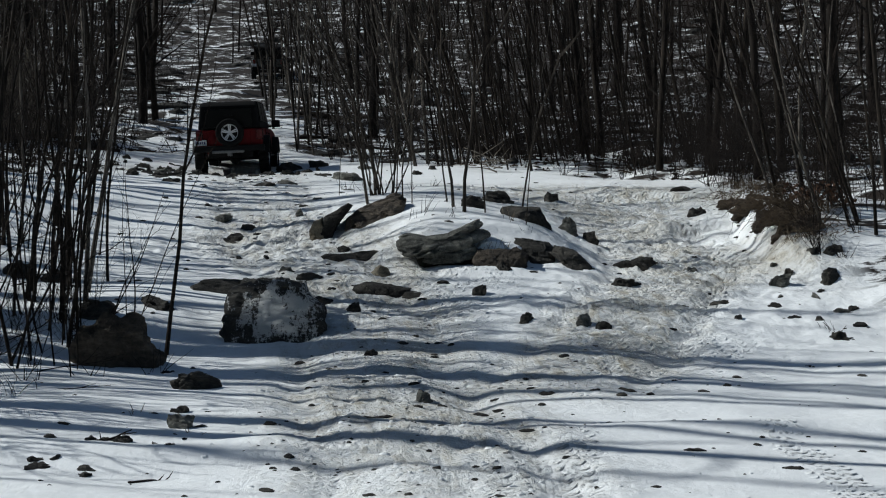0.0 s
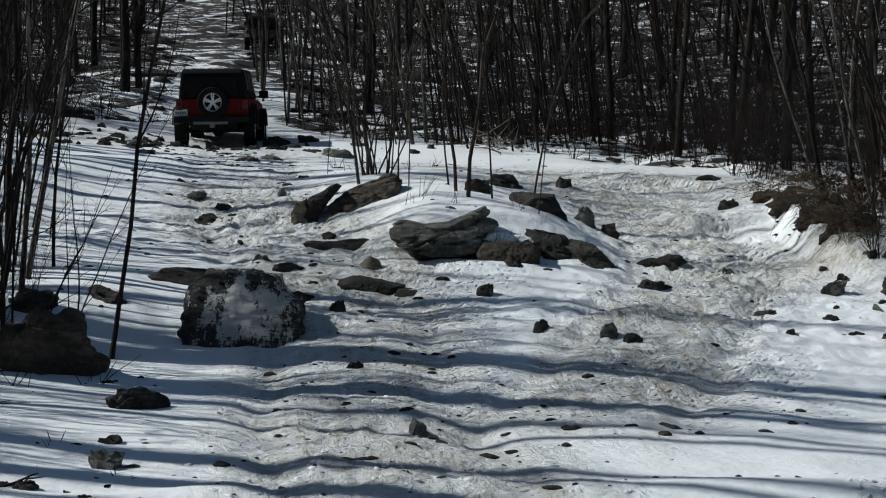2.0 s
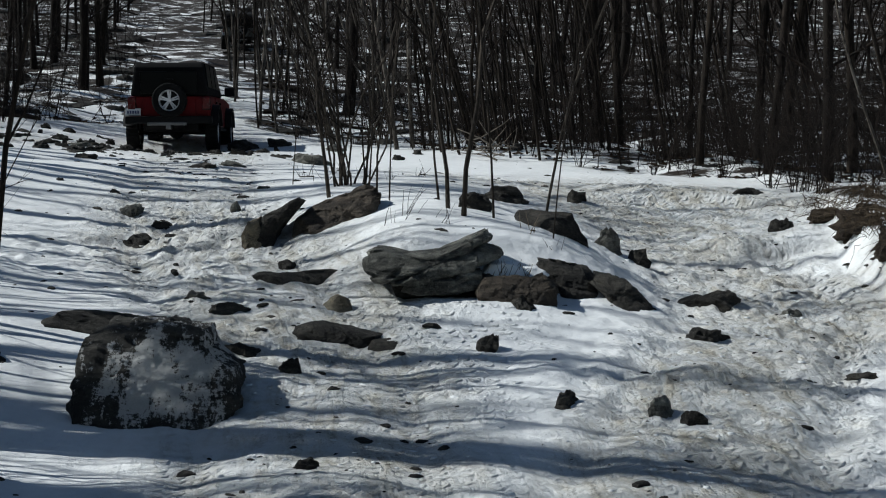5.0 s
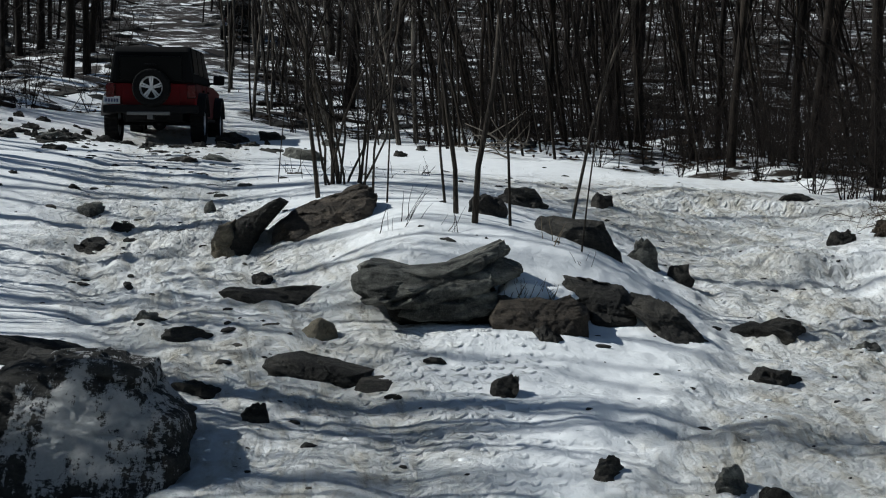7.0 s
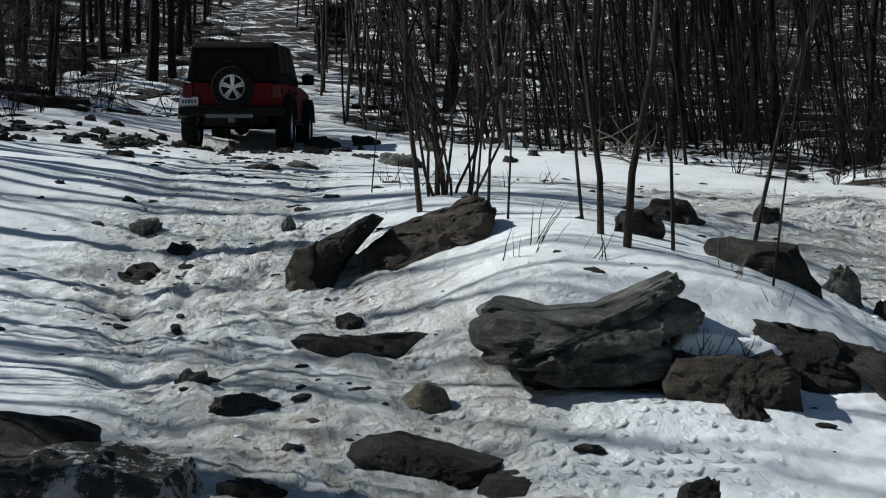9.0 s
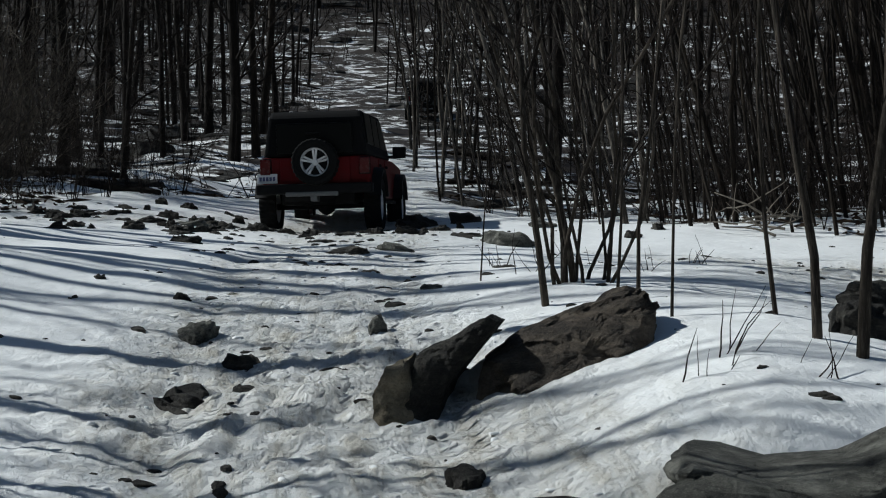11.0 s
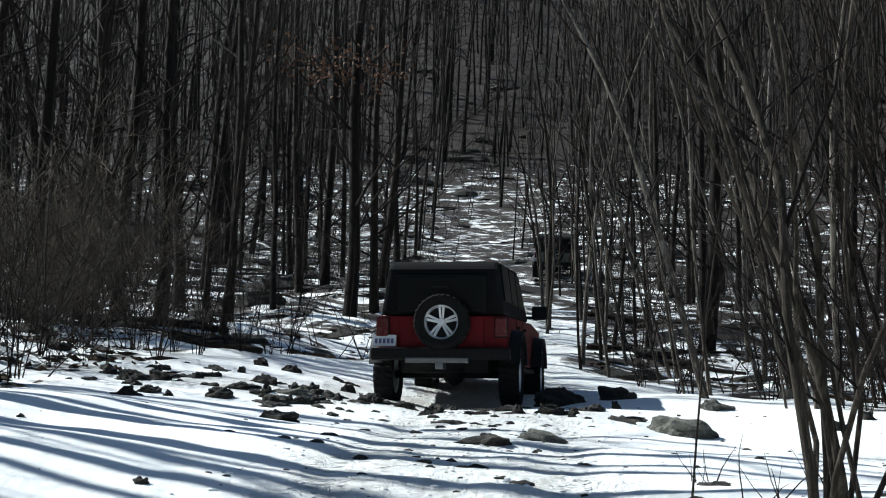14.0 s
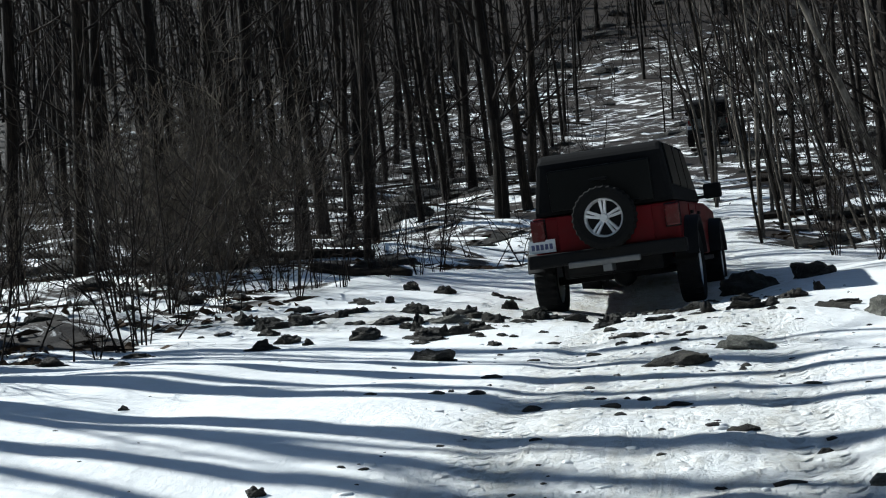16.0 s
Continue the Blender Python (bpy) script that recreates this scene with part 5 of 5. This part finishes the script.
def leaf_spray(x, y, z, count, spread, seed, label):
    """Withered leaves still hanging on a low bough."""
    r = random.Random(seed)
    ob = thing("withered_leaves", pose(x, y, z), label, "leaves", "withered leaves")
    verts, faces = [], []
    t = Tubes()
    for k in range(7):
        t.tube(bent(r, Vector((0, 0, 0)), Vector((r.uniform(-1, 1), r.uniform(-.6, .6), r.uniform(-.5, .2))), spread * r.uniform(.6, 1.2), 4, .15, -.05), [.012, .009, .007, .005, .003], 4)
    for k in range(count):
        c = Vector((r.gauss(0, spread * .5), r.gauss(0, spread * .4), r.gauss(-.1, spread * .22)))
        a, b = Vector((r.uniform(-1, 1), r.uniform(-1, 1), r.uniform(-1, .2))).normalized(), Vector((r.uniform(-1, 1), r.uniform(-1, 1), r.uniform(-1, 1))).normalized()
        b = a.cross(b).normalized()
        s, q = r.uniform(.05, .10), len(verts)
        verts += [c, c + a * s + b * s * .5, c + a * s * 2, c + a * s - b * s * .5, c + a * s + a.cross(b) * s * .3]
        faces += [(q, q + 1, q + 4), (q + 1, q + 2, q + 4), (q + 2, q + 3, q + 4), (q + 3, q, q + 4)]
    part("bough", t.mesh("bough", TWIG), TWIG, ob)
    tagged(part("leaf_cluster", mesh_of("leaf_cluster", verts, faces, LEAF, False), LEAF, ob, "brown curled leaves"), kind="stuff")


leaf_spray(-10.5, 49.0, 9.8, 160, 1.3, 71, "withered brown oak leaves hanging on a low bough")
leaf_spray(-12.0, 50.5, 10.2, 120, 1.2, 72, "withered brown oak leaves hanging on a low bough")
leaf_spray(5.7, 22.0, 2.0, 90, .5, 73, "withered brown leaves caught in the bushes on the bank")


def tuft(x, y, count, tall, seed, mat, label, category, lift=0.0):
    """A bunch of dead stems."""
    r = random.Random(seed)
    ob = thing(category.replace(" ", "_"), pose(x, y, ground_at(x, y) + lift), label, category, "weeds in the snow")
    for k in range(count):
        t = Tubes()
        p = bent(r, Vector((r.gauss(0, .06), r.gauss(0, .05), -.05)), Vector((r.uniform(-.7, .7), r.uniform(-.7, .7), 1)), tall * r.uniform(.5, 1.1), 4, .12, -.03)
        w = r.uniform(.0028, .006)
        t.tube(p, [w, w, w * .8, w * .6, w * .3], 3)
        part("stalk", t.mesh("stalk", mat), mat, ob)


tuft(.66, 19.85, 34, .20, 81, STRAW, "tuft of dead grass on top of a boulder", "grass tuft", .22)
tuft(.82, 19.9, 24, .18, 82, STRAW, "tuft of dead grass on top of a boulder", "grass tuft", .20)
WEEDS = [(-.30, 21.6, 6, .55), (.05, 21.2, 5, .45), (-.45, 21.3, 5, .4), (.95, 21.2, 5, .35), (1.25, 20.8, 5, .3), (-1.5, 26.3, 7, .5), (-1.2, 26.8, 6, .45), (-.6, 25.9, 6, .4),
         (-.2, 26.6, 6, .4), (-1.9, 27.3, 7, .4), (4.9, 20.2, 16, .4), (5.4, 19.4, 14, .4), (4.5, 16.6, 10, .3), (-3.6, 14.6, 7, .5), (-4.1, 14.2, 8, .6), (-3.0, 15.2, 6, .6), (-3.9, 13.2, 6, .4), (-2.6, 12.4, 4, .25), (-4.8, 17.4, 9, .7), (-5.0, 16.0, 9, .8)]
for k, (x, y, count, tall) in enumerate(WEEDS):
    tuft(x, y, count, tall * .75, 90 + k, STRAW if k % 7 == 3 else TWIG, "thin dead weed stalks sticking out of the snow", "weed")


def brush_pile(x, y, seed):
    """A heap of bleached fallen branches."""
    r = random.Random(seed)
    ob = thing("brush_pile", pose(x, y, ground_at(x, y)), "heap of pale fallen branches at the edge of the wood", "deadwood")
    for k in range(8):
        t = Tubes()
        a = r.uniform(-.5, .5) + (0 if k % 2 else 2.6)
        p = bent(r, Vector((r.uniform(-.4, .4), r.uniform(-.3, .3), r.uniform(0, .25))), Vector((math.cos(a), math.sin(a) * .5, r.uniform(-.05, .55))), r.uniform(.4, .9), 5, .12)
        w = r.uniform(.010, .024)
        t.tube(p, [w * (1 - .14 * i) for i in range(6)], 5)
        for _ in range(2):
            i = r.randint(1, 4)
            t.tube(bent(r, p[i], Vector((r.uniform(-1, 1), r.uniform(-1, 1), r.uniform(0, 1))), r.uniform(.3, .8), 3, .15), [w * .5, w * .4, w * .3, w * .15], 4)
        part("branch", t.mesh("branch", DEADWOOD), DEADWOOD, ob)


brush_pile(.9, 34.6, 5)


def leaf_litter(count, seed):
    """Dead leaves, chips and sticks lying over the snow under the trees."""
    r = random.Random(seed)
    verts, faces = [], []
    k = 0
    while k < count:
        y = 31 + 34 * r.random() ** 1.5
        x = r.uniform(-.48, .36) * (y + 4) - 2
        if float(wooded(np.array(x), np.array(y))) < .25 or abs(x - float(lane_left(y))) < 1.6:
            continue
        cx, cy, heap = x, y, r.uniform(.15, .5)
        for _ in range(r.randint(4, 14)):
            x, y = cx + r.gauss(0, heap), cy + r.gauss(0, heap * .5)
            z = ground_at(x, y)
            a, s, q = r.uniform(0, 6.28), r.uniform(.03, .075), len(verts)
            lng = r.choice((1.0, 1.3, 3.5))
            ux, uy = math.cos(a) * s * lng, math.sin(a) * s * lng
            vx, vy = -math.sin(a) * s * .5, math.cos(a) * s * .5
            verts += [(x - ux, y - uy, z + r.uniform(0, .05)), (x + vx, y + vy, z + r.uniform(.01, .08)), (x + ux, y + uy, z + r.uniform(0, .06)), (x - vx, y - vy, z + r.uniform(.0, .06)), (x, y, z + .015)]
            faces += [(q, q + 1, q + 4), (q + 1, q + 2, q + 4), (q + 2, q + 3, q + 4), (q + 3, q, q + 4)]
        k += 1
    tagged(new("leaf_litter", mesh_of("leaf_litter", verts, faces, DRY_LEAF, False)), "dead brown leaves and sticks strewn over the snow under the trees", "leaf litter", kind="stuff")


DRY_LEAF = plain("dry_fallen_leaf", (.045, .030, .019), .9, 0, 0, .6, 18, .1)
leaf_litter(900, 33)


def mud_clods(count, seed):
    """Dark clods thrown up where the upper track is bare."""
    r = random.Random(seed)
    for k in range(count):
        x, y = r.gauss(-6.9, 2.2), r.gauss(34.4, 1.2)
        if math.hypot((x + 5.4) / 1.3, (y - 37.6) / 2.6) < 1:
            continue
        rock("clod", x, y, r.uniform(.12, .50), r.uniform(.14, .34), r.uniform(.05, .15), "dark muddy clod on the churned upper track", ROCK_DARK, 700 + k, r.uniform(-30, 30), (0, 0), .01, .15, 4, 12, "clods on the upper track", .24)


mud_clods(120, 64)


EARTH = stone("bank_earth", (.02, .014, .009), (.055, .038, .024), (.12, .09, .06))


def fallen_branch(x, y, length, turn, thick, seed, lift=0.0):
    """A dead branch lying on the snow, with side twigs."""
    r = random.Random(seed)
    ob = thing("fallen_branch", pose(x, y, ground_at(x, y) + thick * .4, 0, -lift, turn), "dark dead branch lying on the snow", "branch", "branches lying in the snow")
    t = Tubes()
    p = bent(r, Vector((-length / 2, 0, 0)), Vector((1, 0, .03)), length, 7, .09)
    t.tube(p, [thick * (1 - .1 * i) for i in range(8)], 5)
    part("stem", t.mesh("stem", TWIG), TWIG, ob)
    for _ in range(4):
        i = r.randint(1, 6)
        t = Tubes()
        t.tube(bent(r, p[i], Vector((r.uniform(.2, 1), r.uniform(-1, 1), r.uniform(-.05, .6))), length * r.uniform(.2, .45), 4, .15), [thick * q for q in (.55, .45, .35, .25, .12)], 4)
        part("side_twig", t.mesh("side_twig", TWIG), TWIG, ob)


for k, (x, y, length, turn, thick, lift) in enumerate(((-1.91, 11.5, .42, 70, .012, 0), (-2.5, 11.2, .3, 10, .014, 0), (-2.0, 10.05, .3, 40, .012, 0), (-4.3, 15.4, 1.5, 15, .014, 6), (-4.6, 16.2, 1.7, -20, .012, 9), (-3.9, 14.6, 1.2, 8, .010, 5),
                                                       (-4.5, 14.0, 1.3, 30, .012, 4), (-5.1, 17.0, 1.8, 24, .014, 10), (-3.6, 13.5, 1.0, -12, .009, 3), (-5.4, 18.6, 1.6, -8, .014, 8), (-4.0, 16.6, .9, 50, .009, 12), (-4.9, 15.0, 1.4, -35, .012, 7))):
    fallen_branch(x, y, length, turn, thick, 820 + k, lift)
for k, (x, y, w, d, h) in enumerate(((5.02, 22.9, 1.0, .8, .30), (4.98, 21.6, .9, 1.0, .36), (5.25, 20.8, .9, .8, .30), (5.5, 22.0, 1.0, 1.2, .34), (4.78, 23.9, .7, .5, .16), (4.86, 20.7, .4, .35, .2))):
    rock("earth_lump", x, y, w, d, h, "dark earthy lump of the bank under the bushes", EARTH, 960 + k, k * 40, (0, 0), .03, .35, 4, 9, "earth lumps of the bank", .26)


def root_mat(x, y, lift, count, seed):
    """Dead grass and roots that hang over the brink of the bank."""
    r = random.Random(seed)
    ob = thing("grass_mat", pose(x, y, ground_at(x, y) + lift), "matted brown dead grass and roots hanging over the bank", "dead grass", "matted grass of the bank")
    t = Tubes()
    for k in range(count):
        p = bent(r, Vector((r.gauss(0, .26), r.gauss(0, .22), r.uniform(-.10, .10))), Vector((r.gauss(-.5, .7), r.gauss(-.5, .6), r.uniform(-.3, .9))), r.uniform(.12, .38), 4, .22, -.26)
        w = r.uniform(.002, .006)
        t.tube(p, [w, w, w * .8, w * .6, w * .3], 3)
    tagged(part("grass", t.mesh("grass", MATTED), MATTED, ob), kind="stuff")


MATTED = plain("matted_dead_grass", (.085, .058, .032), .9, 0, 0, .6, 30)
for k, (x, y, lift, count) in enumerate(((4.92, 22.8, .22, 260), (4.84, 21.7, .26, 320), (5.0, 20.9, .22, 280), (5.35, 21.3, .26, 240), (5.3, 22.4, .26, 240), (4.75, 23.8, .12, 120), (5.2, 20.2, .12, 140))):
    root_mat(x, y, lift, count, 1200 + k)
BITS = [(-2.91, 10.48, .16), (-2.77, 10.53, .14), (-2.5, 10.28, .17), (-2.69, 11.18, .15), (-2.6, 11.26, .1), (-2.44, 11.19, .2), (-3.04, 11.24, .14), (-2.73, 9.95, .08), (-2.62, 9.77, .07), (-2.18, 11.15, .1), (-2.24, 12.59, .2),
        (4.61, 20.1, .2), (4.7, 19.58, .3), (5.1, 18.94, .34), (5.07, 19.68, .3), (5.04, 17.68, .22), (4.51, 16.34, .3), (4.48, 17.04, .2), (4.15, 17.86, .25), (3.53, 17.11, .2), (4.4, 19.1, .2), (4.85, 18.5, .18), (4.3, 18.3, .14), (4.9, 16.9, .22)]
for k, (x, y, w) in enumerate(BITS):
    rock("stone", x, y, w, w * .7, w * .38, "dark broken stone lying in the snow", ROCK_DARK, 900 + k, (k * 47) % 90, ((k * 31) % 15 - 7, 0), .01, .4, 4, 9, "stones in the snow", .18)
